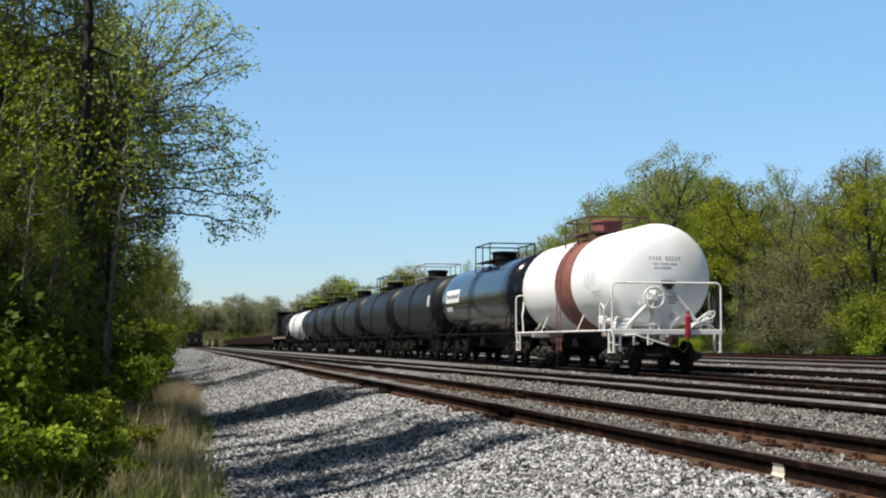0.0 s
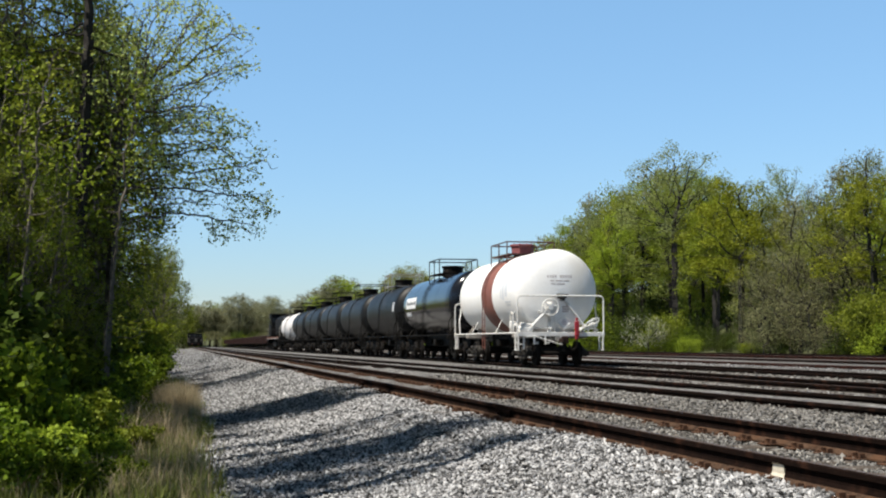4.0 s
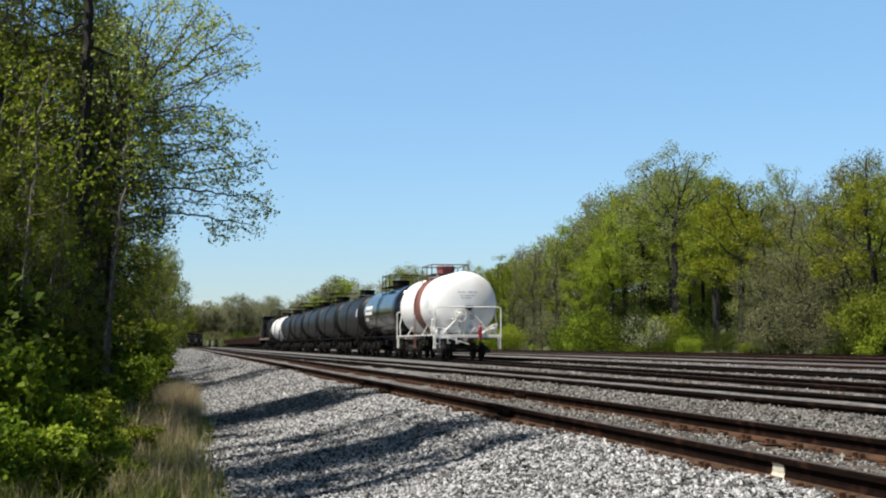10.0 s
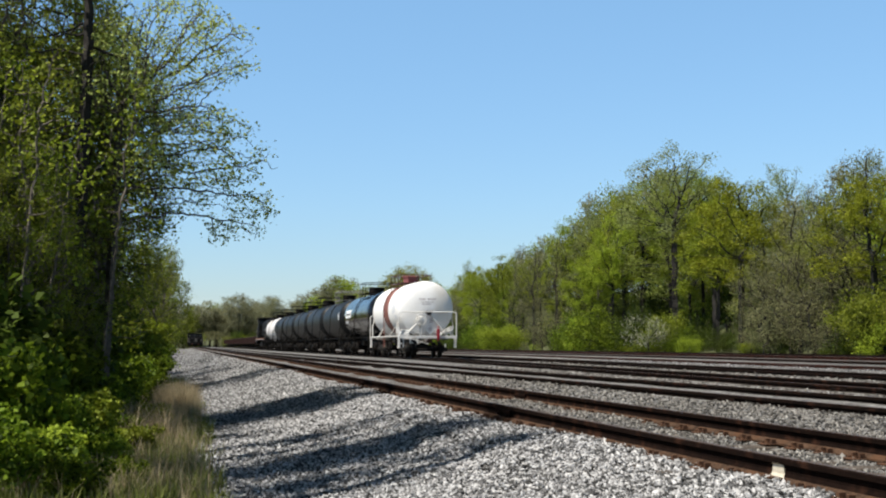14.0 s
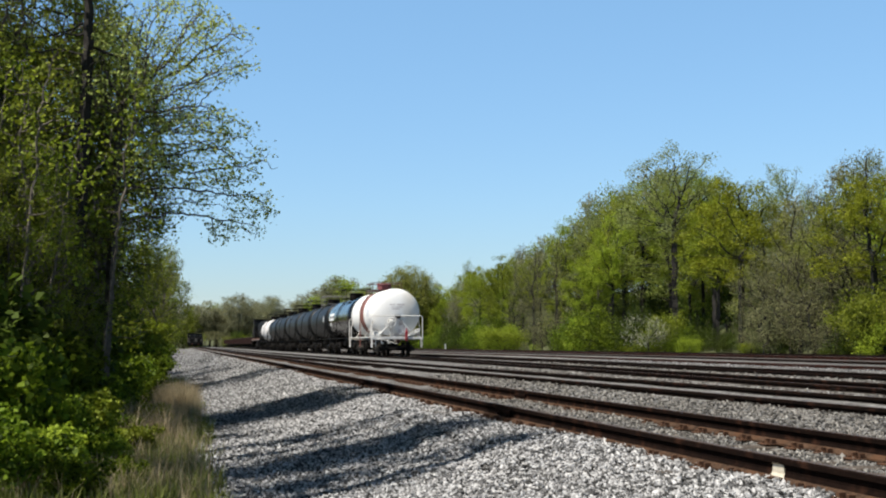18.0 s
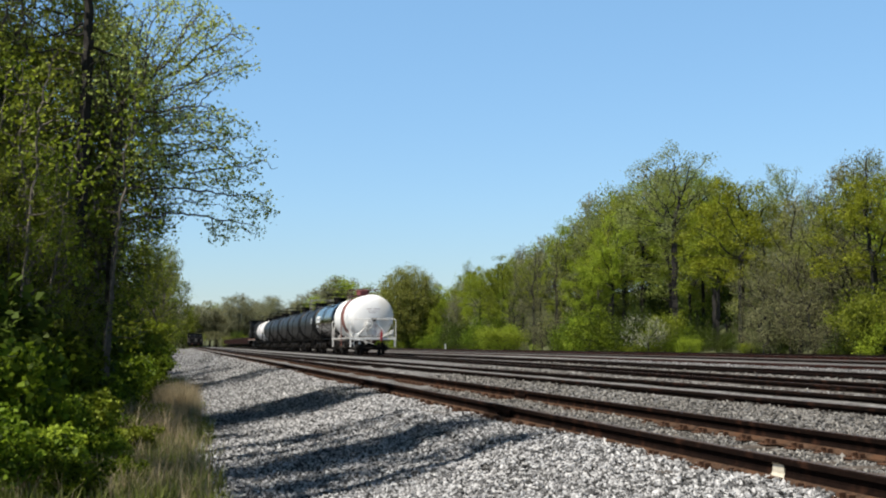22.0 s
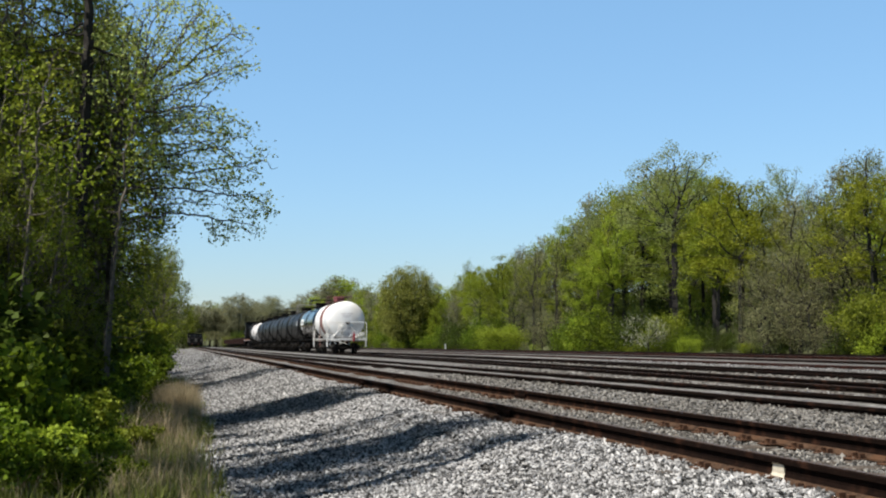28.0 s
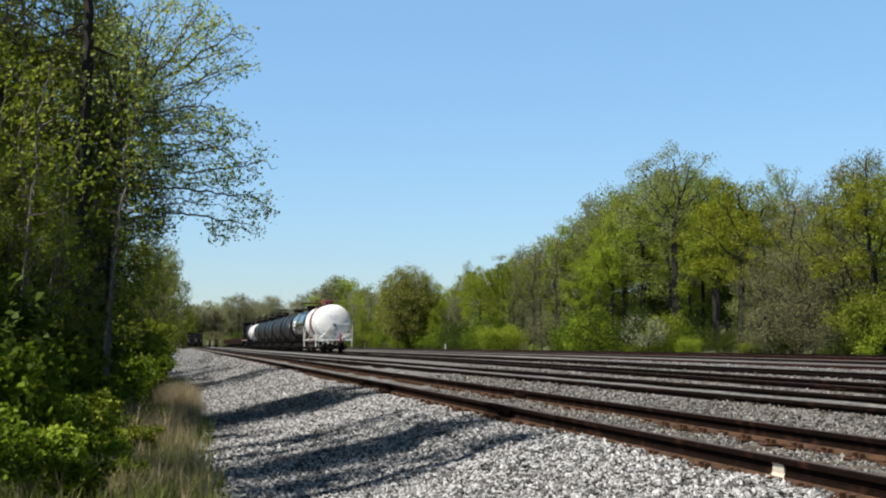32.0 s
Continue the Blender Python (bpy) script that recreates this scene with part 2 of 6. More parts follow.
M_COUPLER = surface("dark_rusty_coupler_iron", (0.010, 0.006, 0.005), (0.040, 0.020, 0.014), rough=0.8, scale=8, stain=(0.06, 0.045, 0.04), stain_at=0.66, spec=0.2)
M_BROWNTRIM = surface("dull_red_brown_trim", (0.045, 0.020, 0.017), (0.10, 0.046, 0.038), rough=0.8, scale=6)
M_PALETRIM = surface("pale_grey_trim_paint", (0.17, 0.16, 0.145), (0.34, 0.325, 0.30), rough=0.6, scale=6)
M_FAINT = surface("sun_faded_blue_grey_lettering", (0.56, 0.59, 0.64), (0.70, 0.72, 0.75), rough=0.6, scale=5)
M_DULLINK = surface("dull_grey_lettering", (0.42, 0.38, 0.38), (0.58, 0.54, 0.54), rough=0.7, scale=9)
M_RUST = surface("brown_rust", (0.09, 0.035, 0.02), (0.24, 0.10, 0.055), rough=0.85, scale=6)
M_RED = surface("red_marker_paint", (0.24, 0.012, 0.02), (0.38, 0.022, 0.035), rough=0.45, scale=7, bump=0.05)
M_INK = surface("grey_lettering", (0.36, 0.30, 0.29), (0.50, 0.44, 0.43), rough=0.7, scale=9)
M_PALEINK = surface("faded_grey_lettering", (0.45, 0.46, 0.48), (0.60, 0.61, 0.62), rough=0.6, scale=8)
M_LOGO = surface("white_panel_paint", (0.66, 0.67, 0.66), (0.80, 0.80, 0.78), rough=0.5, scale=6)
M_GOND = surface("oxide_gondola", (0.020, 0.011, 0.010), (0.060, 0.027, 0.022), rough=0.85, scale=2.2, stain=(0.022, 0.016, 0.015), spec=0.2)
M_LOCO = surface("black_locomotive_paint", (0.004, 0.004, 0.0045), (0.011, 0.011, 0.012), rough=0.65, scale=2.0, bump=0.05, stain=(0.028, 0.024, 0.022), spec=0.10)
M_GLASS, _t, _b = material("window_glass", 0.06)
_b.inputs["Base Color"].default_value = (0.02, 0.025, 0.03, 1)
M_BARK = surface("grey_bark", (0.007, 0.006, 0.005), (0.028, 0.0235, 0.020), rough=0.95, scale=5, fine=30, bump=0.8)
M_BARKPALE = surface("pale_bark", (0.06, 0.052, 0.044), (0.19, 0.165, 0.135), rough=0.95, scale=6, fine=30, bump=0.6)
M_TWIG = surface("grey_brown_twig_bark", (0.038, 0.032, 0.027), (0.125, 0.106, 0.088), rough=0.95, scale=5, fine=30, bump=0.8)
M_LEAF = leafage("spring_leaves", (0.11, 0.148, 0.011), (0.295, 0.355, 0.029), vary=0.36)
M_LEAFYELLOW = leafage("yellow_green_leaves", (0.165, 0.205, 0.012), (0.37, 0.425, 0.028), vary=0.3)
M_LEAFGLOW = leafage("sunlit_young_leaves", (0.10, 0.135, 0.011), (0.255, 0.315, 0.034), through_light=0.42)
M_LEAFNEAR = leafage("dull_green_edge_leaves", (0.070, 0.098, 0.010), (0.24, 0.295, 0.036), through_light=0.42)
M_LEAFOLIVE = leafage("olive_young_leaves", (0.145, 0.172, 0.032), (0.275, 0.31, 0.066))
M_LEAFPALE = leafage("pale_unfolding_leaves", (0.24, 0.29, 0.065), (0.46, 0.52, 0.16), through_light=0.6)
M_LEAFBROWN = leafage("olive_brown_young_leaves", (0.14, 0.155, 0.030), (0.27, 0.295, 0.066), vary=0.08)
M_LEAFGREY = leafage("sparse_grey_green_leaves", (0.125, 0.128, 0.052), (0.275, 0.275, 0.13))
M_LEAFSOFT = leafage("grey_green_unfolding_leaves", (0.13, 0.158, 0.052), (0.30, 0.345, 0.115))
# greyed, lightened leaf colour that stands in for distance haze
M_LEAFHAZE = leafage("haze_paled_far_leaves", (0.13, 0.134, 0.072), (0.29, 0.295, 0.17))
M_LEAFBRIGHT = leafage("bright_bush_leaves", (0.024, 0.046, 0.0035), (0.205, 0.285, 0.020), through_light=0.5)
# dark green with the shade under the trees put into the colour
M_LEAFDARK = leafage("leaves_darkened_as_shade", (0.017, 0.029, 0.004), (0.09, 0.128, 0.014))
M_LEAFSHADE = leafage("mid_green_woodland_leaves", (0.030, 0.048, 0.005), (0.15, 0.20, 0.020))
M_BLOSSOM = leafage("white_blossom", (0.22, 0.25, 0.13), (0.60, 0.60, 0.48))
M_DRYGRASS = leafage("dry_grass", (0.22, 0.18, 0.10), (0.54, 0.46, 0.29), through_light=0.5)
M_GREENGRASS = leafage("green_grass", (0.08, 0.105, 0.020), (0.28, 0.32, 0.085), through_light=0.5)


# ---- mesh helpers ----
def mesh_object(name, verts, faces, mat, parent=None, label="", smooth=False):
    me = bpy.data.meshes.new(name)
    me.from_pydata(verts, [], faces)
    me.materials.append(mat)
    if smooth:
        me.polygons.foreach_set("use_smooth", [True] * len(me.polygons))
    ob = new(name, me)
    if parent:
        ob.parent = parent
    if label:
        tagged(ob, label)
    return ob


def quads_object(name, verts, size, mat, parent=None, label=""):
    """A mesh of many separate polygons, each of `size` corners, from an array of corners."""
    verts = np.asarray(verts, dtype=np.float32).reshape(-1, 3)
    n = len(verts) // size
    me = bpy.data.meshes.new(name)
    me.vertices.add(n * size)
    me.vertices.foreach_set("co", verts.ravel())
    me.loops.add(n * size)
    me.loops.foreach_set("vertex_index", np.arange(n * size, dtype=np.int32))
    me.polygons.add(n)
    me.polygons.foreach_set("loop_start", np.arange(0, n * size, size, dtype=np.int32))
    me.materials.append(mat)
    me.update(calc_edges=True)
    ob = new(name, me)
    if parent:
        ob.parent = parent
    if label:
        tagged(ob, label)
    return ob


def part(name, bm, mat, parent, label="", smooth=False):
    me = bpy.data.meshes.new(name)
    bmesh.ops.recalc_face_normals(bm, faces=bm.faces)
    bm.to_mesh(me)
    bm.free()
    me.materials.append(mat)
    if smooth:
        for p in me.polygons:
            p.use_smooth = True
        me.set_sharp_from_angle(angle=radians(38))
    ob = new(name, me)
    if parent:
        ob.parent = parent
    if label:
        tagged(ob, label)
    return ob


def thing(name, label, category, at=None, group="", kind=""):
    e = new(name)
    e.empty_display_size = 0.3
    if at is not None:
        e.matrix_world = at
    return tagged(e, label, category, group, kind)


def box(bm, x, y, z, sx, sy, sz, bevel=0.0, m=None):
    """A box about its centre, edges rounded by bevel."""
    r = bmesh.ops.create_cube(bm, size=1.0, matrix=(m or Matrix()) @ Matrix.Translation((x, y, z)) @ Matrix.Diagonal((sx, sy, sz, 1)))
    if bevel:
        es = list({e for v in r["verts"] for e in v.link_edges})
        bmesh.ops.bevel(bm, geom=es, offset=bevel, segments=1, affect="EDGES")
    return bm


def rod(bm, p, q, r, n=8, r2=None):
    p, q = Vector(p), Vector(q)
    d = q - p
    m = Matrix.Translation((p + q) / 2) @ d.to_track_quat("Z", "Y").to_matrix().to_4x4()
    bmesh.ops.create_cone(bm, cap_ends=True, segments=n, radius1=r, radius2=r if r2 is None else r2, depth=d.length, matrix=m)
    return bm


def pipe(bm, pts, r, n=8):
    """A bent pipe through points, with balls at the bends."""
    for a, b in zip(pts, pts[1:]):
        rod(bm, a, b, r, n)
    for c in pts[1:-1]:
        bmesh.ops.create_icosphere(bm, subdivisions=1, radius=r * 1.06, matrix=Matrix.Translation(c))
    return bm


def rounded(pts, r, steps=4):
    """Corner points with the bends rounded."""
    pts = [Vector(p) for p in pts]
    out = [pts[0]]
    for a, b, c in zip(pts, pts[1:], pts[2:]):
        u, w = (a - b).normalized(), (c - b).normalized()
        for k in range(steps + 1):
            s = k / steps
            out.append((b + u * r) * (1 - s) ** 2 + b * 2 * s * (1 - s) + (b + w * r) * s ** 2)
    return out + [pts[-1]]


def lathe(bm, prof, n=40, centre=(0, 0, 0), axis="y"):
    """Turn (along, radius) pairs about an axis through centre."""
    rings = []
    for a, r in prof:
        ring = []
        for k in range(n):
            c, s = math.cos(2 * math.pi * k / n) * r, math.sin(2 * math.pi * k / n) * r
            p = (c, a, s) if axis == "y" else (a, c, s) if axis == "x" else (c, s, a)
            ring.append(bm.verts.new(Vector(p) + Vector(centre)))
        rings.append(ring)
    for ra, rb in zip(rings, rings[1:]):
        for k in range(n):
            bm.faces.new((ra[k], ra[(k + 1) % n], rb[(k + 1) % n], rb[k]))
    for ring in (rings[0], rings[-1]):
        bm.faces.new(ring)
    return bm


# ---- ground ----
def main_line(y):
    return 4.73 - 0.015 * min(y, 100.0) - 0.0035 * max(0.0, y - 100.0)


def second_line(y):
    """The next track draws in towards the main one."""
    return main_line(y) + 2.3 + 0.0125 * (math.sqrt((y - 70.0) ** 2 + 100.0) - y + 70.0)


def sag(y):
    """The line falls away gently at its far end."""
    return 0.0013 * (math.sqrt((y - 70.0) ** 2 + 400.0) + y - 70.0)


def bend(y):
    """The yard tracks swing gently to the side at their far end."""
    return 0.0041 * (math.sqrt((y - 45.0) ** 2 + 100.0) + y - 45.0)


def ground_height(x, y):
    """Height of the ground sheet: woods' edge, service path, ballast shoulder, track beds, far side."""
    prof_x = [-400, -38, -19, -9.5, -2.4, -0.6, 0.44, 1.34, 2.04, 2.74, 3.34, 3.74, 3.92, 4.06, 5.40, 5.58, 6.3, 7.4, 9.5, 10.3, 11.2, 14.4, 15.4, 17.9, 19.2, 20.6, 22.6, 24.4, 26.3, 28.3, 31.3, 34.5, 36.5, 39.5, 42.5, 44.5, 46, 52, 60, 66, 78, 100, 500]
    prof_z = [7.5, 6.5, 2.8, -0.25, -0.52, -0.64, -0.66, -0.58, -0.46, -0.32, -0.140, -0.100, -0.112, -0.116, -0.112, -0.08, -0.06, 0.005, 0.01, -0.09, -0.11, -0.11, -0.10, -0.10, 0.015, -0.11, -0.11, 0.0, -0.13, -0.13, -0.05, -0.14, -0.14, -0.06, -0.14, -0.14, -0.09, -0.40, -0.2, 0.8, 8.0, 13.0, 15.0]
    return np.interp(x + (0.015 * min(y, 90.0) if -1.2 < x < 7 else 0.0), prof_x, prof_z) + np.interp(y, [545, 640, 2200], [0, 9, 12]) - sag(y)


def bumps(x, y):
    if not -14 < x < 20 or y > 160:
        return 0.0
    if x > 6.2:
        return 0.016 * noise.noise(Vector((x * 1.3, y * 0.5, 2)))
    return 0.05 * noise.noise(Vector((x * 0.7, y * 0.7, 0))) + 0.025 * noise.noise(Vector((x * 2.3, y * 2.3, 5)))


def build_ground():
    xs = np.concatenate([[-400, -200, -90, -40, -30, -20, -16, -13], np.linspace(-11, -1, 21), np.linspace(-0.8, 6.2, 60), np.linspace(6.5, 20, 40), np.linspace(20.6, 60.6, 64), [63, 66, 72, 78, 88, 100], np.linspace(150, 500, 6)])
    ys = np.concatenate([[-300, -100, -30, -8], np.linspace(-4, 40, 150), np.linspace(41, 160, 90), np.linspace(165, 600, 40), [620, 640, 700, 900, 1300, 2200]])
    verts, faces = [], []
    for y in ys:
        for x in xs:
            verts.append((x, y, float(ground_height(x, y)) + bumps(x, y)))
    w = len(xs)
    for j in range(len(ys) - 1):
        for i in range(w - 1):
            a = j * w + i
            faces.append((a, a + 1, a + w + 1, a + w))
    g = mesh_object("ground", verts, faces, M_GROUND, smooth=True)
    tagged(g, "grey crushed-stone railway ground with a service path and grassy edges", "ground", kind="structure")


def surface_z(x, y):
    return float(ground_height(x, y)) + bumps(x, y)


build_ground()


def scatter_stones(name, spots, sizes, label, mat):
    """Small angular stones, eight triangles each, joined as loose stuff."""
    rng = np.random.default_rng(11)
    n = len(spots)
    cube = np.array([(1, 0, 0), (0, 1, 0), (-1, 0, 0), (0, -1, 0), (0, 0, 0.8), (0, 0, -0.8)], float) * 0.6
    fc = np.array([(0, 1, 4), (1, 2, 4), (2, 3, 4), (3, 0, 4), (1, 0, 5), (2, 1, 5), (3, 2, 5), (0, 3, 5)])
    v = cube[None] + rng.uniform(-0.24, 0.24, (n, 6, 3))
    v *= (np.asarray(sizes)[:, None] * rng.uniform(0.5, 1.4, (n, 3)))[:, None, :]
    v[:, :, 2] *= 0.55
    q = rng.normal(size=(n, 4))
    q[:, 1:3] *= 0.5
    q /= np.linalg.norm(q, axis=1)[:, None]
    w, x, y, z = q.T
    R = np.stack([1 - 2 * (y * y + z * z), 2 * (x * y - z * w), 2 * (x * z + y * w), 2 * (x * y + z * w), 1 - 2 * (x * x + z * z), 2 * (y * z - x * w), 2 * (x * z - y * w), 2 * (y * z + x * w), 1 - 2 * (x * x + y * y)], 1).reshape(n, 3, 3)
    v = np.einsum("nij,nkj->nki", R, v) + np.asarray(spots)[:, None, :]
    f = (fc[None] + (np.arange(n) * 6)[:, None, None]).reshape(-1, 3)
    me = bpy.data.meshes.new(name)
    me.vertices.add(n * 6)
    me.vertices.foreach_set("co", v.ravel().astype(np.float32))
    me.loops.add(f.size)
    me.loops.foreach_set("vertex_index", f.ravel().astype(np.int32))
    me.polygons.add(len(f))
    me.polygons.foreach_set("loop_start", np.arange(0, f.size, 3, dtype=np.int32))
    me.materials.append(mat)
    me.update(calc_edges=True)
    tagged(new(name, me), label, "gravel", kind="stuff")


def build_ballast():
    rng = np.random.default_rng(5)
    spots, sizes = [], []

    def strip(x0, x1, y0, y1, per, s0, s1, lean):
        m = int((x1 - x0) * (y1 - y0) * per)
        for x, y, s in zip(rng.uniform(x0, x1, m), rng.uniform(y0, y1, m), rng.uniform(s0, s1, m)):
            xx = x - lean * y
            spots.append((xx, y, surface_z(xx, y) + 0.24 * s))
            sizes.append(s)
    strip(2.2, 3.93, 6.5, 10.0, 2200, 0.014, 0.046, 0.015)
    strip(0.4, 3.93, 10.0, 14.0, 1700, 0.014, 0.046, 0.015)
    strip(0.25, 3.93, 14.0, 24.0, 1050, 0.016, 0.046, 0.015)
    strip(0.25, 3.93, 24.0, 44.0, 430, 0.020, 0.048, 0.015)
    strip(0.2, 3.9, 44.0, 80.0, 90, 0.03, 0.07, 0.015)
    strip(0.2, 3.9, 80.0, 170.0, 16, 0.04, 0.09, 0.011)
    strip(10.1, 11.4, 14.0, 50.0, 40, 0.02, 0.055, 0.0)
    strip(18.4, 20.0, 24.0, 60.0, 26, 0.02, 0.05, 0.0)
    scatter_stones("ballast", spots, sizes, "pale grey crushed-stone ballast heaped along the track", M_STONE)
    spots, sizes = [], []
    strip(4.06, 5.42, 6.5, 26.0, 640, 0.016, 0.044, 0.015)
    strip(5.6, 7.6, 8.0, 18.0, 380, 0.02, 0.046, 0.015)
    strip(5.6, 7.4, 18.0, 34.0, 130, 0.03, 0.06, 0.015)
    strip(9.2, 11.6, 12.0, 46.0, 80, 0.03, 0.065, 0.0)
    strip(14.0, 15.8, 18.0, 60.0, 40, 0.04, 0.08, 0.0)
    scatter_stones("grimy_ballast", spots, sizes, "oil-grimed grey ballast between and beside the rails", M_STONEGRIME)


build_ballast()


# ---- tracks ----
RAIL_PROFILE = [(-0.070, -0.172), (0.070, -0.172), (0.070, -0.160), (0.020, -0.145), (0.010, -0.130), (0.010, -0.052), (0.036, -0.040), (0.037, -0.010), (0.028, 0.0),
                (-0.028, 0.0), (-0.037, -0.010), (-0.036, -0.040), (-0.010, -0.052), (-0.011, -0.098), (-0.026, -0.124), (-0.070, -0.156)]


def rail(name, parent, line, z, y0, y1, step, side_mat, head_mat):
    ys = np.arange(y0, y1 + 0.01, step)
    verts, faces, n = [], [], len(RAIL_PROFILE)
    for y in ys:
        wob = 0.006 * noise.noise(Vector((y * 0.09, z * 9, 3)))
        for px, pz in RAIL_PROFILE:
            verts.append((line(y) + px, y, z + pz + wob - sag(y)))
    for j in range(len(ys) - 1):
        for i in range(n):
            a, b = j * n + i, j * n + (i + 1) % n
            faces.append((a, b, b + n, a + n))
    faces.append(tuple(range(n)))
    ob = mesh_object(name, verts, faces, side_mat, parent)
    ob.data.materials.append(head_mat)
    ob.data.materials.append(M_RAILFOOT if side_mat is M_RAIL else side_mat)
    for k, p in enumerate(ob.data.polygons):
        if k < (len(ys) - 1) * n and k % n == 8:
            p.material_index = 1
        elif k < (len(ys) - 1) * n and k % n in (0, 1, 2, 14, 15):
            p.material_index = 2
    return ob


def tie_mesh():
    bm = bmesh.new()
    box(bm, 0, 0, -0.09, 2.44, 0.22, 0.18, 0.012)
    me = bpy.data.meshes.new("tie")
    bm.to_mesh(me)
    bm.free()
    me.materials.append(M_TIE)
    return me


def plate_mesh():
    bm = bmesh.new()
    box(bm, 0, 0, 0.006, 0.36, 0.19, 0.014, 0.003)
    for sx in (-1, 1):
        for sy in (-1, 1):
            box(bm, sx * 0.094, sy * 0.06, 0.028, 0.042, 0.036, 0.046)
            rod(bm, (sx * 0.14, sy * 0.055, 0.01), (sx * 0.14, sy * 0.055, 0.03), 0.014, 6)
    me = bpy.data.meshes.new("tie_plate")
    bm.to_mesh(me)
    bm.free()
    me.materials.append(M_PLATE)
    return me


def build_track(line, zl, zr, y0, y1, ties_to, plates_to, label, side, head, tie_start=0):
    t = thing("track", label, "railway track", kind="structure", group="parallel yard tracks")
    rail("rail", t, lambda y: line(y) - 0.7525, zl, y0, y1, 2.0, side, head)
    rail("rail", t, lambda y: line(y) + 0.7525, zr, y0, y1, 2.0, side, head)
    rng = random.Random(int(line(0) * 10))
    y, n = max(y0, tie_start), 0
    lean = math.atan2(zr - zl, 1.505)
    while y < ties_to and n < 300:
        o = new("tie", TIE)
        o.parent = t
        o.matrix_basis = Matrix.Translation((line(y) + rng.uniform(-0.03, 0.03), y, (zl + zr) / 2 - sag(y) - 0.188 + rng.uniform(-0.012, 0.004))) @ Euler((rng.uniform(-0.01, 0.01), -lean, rng.uniform(-0.02, 0.02))).to_matrix().to_4x4()
        if y < plates_to:
            for s, z in ((-1, zl), (1, zr)):
                p = new("tie_plate", PLATE)
                p.parent = t
                p.matrix_basis = Matrix.Translation((line(y) + s * 0.7525, y, z - sag(y) - 0.176))
        y += 0.53
        n += 1
    return t


TIE, PLATE = tie_mesh(), plate_mesh()
MAIN_Z = 0.07


def joint_bar(parent, x, y, z, mat):
    """Two bolted bars that join a rail's ends."""
    bm = bmesh.new()
    z -= sag(y)
    for s in (-1, 1):
        box(bm, x + s * 0.030, y, z - 0.092, 0.028, 0.62, 0.085, 0.008)
        for k in (-0.22, -0.08, 0.08, 0.22):
            rod(bm, (x + s * 0.04, y + k, z - 0.092), (x + s * 0.066, y + k, z - 0.092), 0.018, 6)
    part("joint_bar", bm, mat, parent)


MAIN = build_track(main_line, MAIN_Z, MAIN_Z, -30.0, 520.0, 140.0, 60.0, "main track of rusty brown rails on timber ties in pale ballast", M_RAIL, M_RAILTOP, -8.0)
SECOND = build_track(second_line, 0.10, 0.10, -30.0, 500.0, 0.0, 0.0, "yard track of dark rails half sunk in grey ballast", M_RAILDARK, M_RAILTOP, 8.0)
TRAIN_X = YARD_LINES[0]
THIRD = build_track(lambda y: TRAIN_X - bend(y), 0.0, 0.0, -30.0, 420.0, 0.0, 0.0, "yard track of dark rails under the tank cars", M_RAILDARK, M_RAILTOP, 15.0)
for _x, _ye in zip(YARD_LINES[1:], (400.0, 400.0, 380.0, 360.0, 340.0)):
    _t = build_track(lambda y, _x=_x: _x - bend(y), 0.0, 0.0, -30.0, _ye, 0.0, 0.0, "far yard track of rusty dark rails in cinder ballast", M_RAILRED if _x in (21.6, 35.5) else M_RAILDARK, M_RAIL, 12 + _x * 1.2)
    for _k in range(7):
        joint_bar(_t, _x - bend(24 + _x * 1.2 + 11.9 * _k) - 0.7525, 24 + _x * 1.2 + 11.9 * _k, 0.0, M_RAIL)
        joint_bar(_t, _x - bend(29 + _x * 1.2 + 11.9 * _k) + 0.7525, 29 + _x * 1.2 + 11.9 * _k, 0.0, M_RAIL)
for _y in (15.7, 27.6, 39.5, 51.4):
    joint_bar(MAIN, main_line(_y) - 0.7525, _y, MAIN_Z, M_RAIL)
    joint_bar(MAIN, main_line(_y + 5) + 0.7525, _y + 5, MAIN_Z, M_RAIL)
    joint_bar(SECOND, second_line(_y + 2) - 0.7525, _y + 2, 0.10, M_RAILDARK)
    joint_bar(THIRD, TRAIN_X - bend(_y + 8) - 0.7525, _y + 8, 0.0, M_RAILDARK)


def paint_mark():
    """White paint dabbed on the near rail's web, foot and the tie end under it."""
    bm = bmesh.new()
    y, x = 8.41, main_line(8.41) - 0.7525
    prof = [(-0.034, -0.046), (-0.020, -0.060), (-0.020, -0.110), (-0.034, -0.138), (-0.075, -0.160)]
    rows = [[bm.verts.new((x + px, y + s * (0.07 + 0.05 * (k / 4)), MAIN_Z + pz)) for k, (px, pz) in enumerate(prof)] + [bm.verts.new((x - 0.014, y + s * 0.07, MAIN_Z + pz)) for pz in (-0.135, -0.055)] for s in (-1, 1)]
    bm.faces.new(rows[0])
    bm.faces.new(rows[1])
    for k in range(7):
        j = (k + 1) % 7
        bm.faces.new((rows[0][k], rows[0][j], rows[1][j], rows[1][k]))
    part("paint_mark", bm, M_WPAINT, MAIN, "dab of white paint on the rail")


paint_mark()


# ---- trees ----
def copy_at(ob, m):
    """A copy whose pose and size are exactly m, whatever the size of the first one."""
    return copy_thing(ob, m @ Matrix.Diagonal((1 / ob.scale.x, 1 / ob.scale.y, 1 / ob.scale.z, 1)))


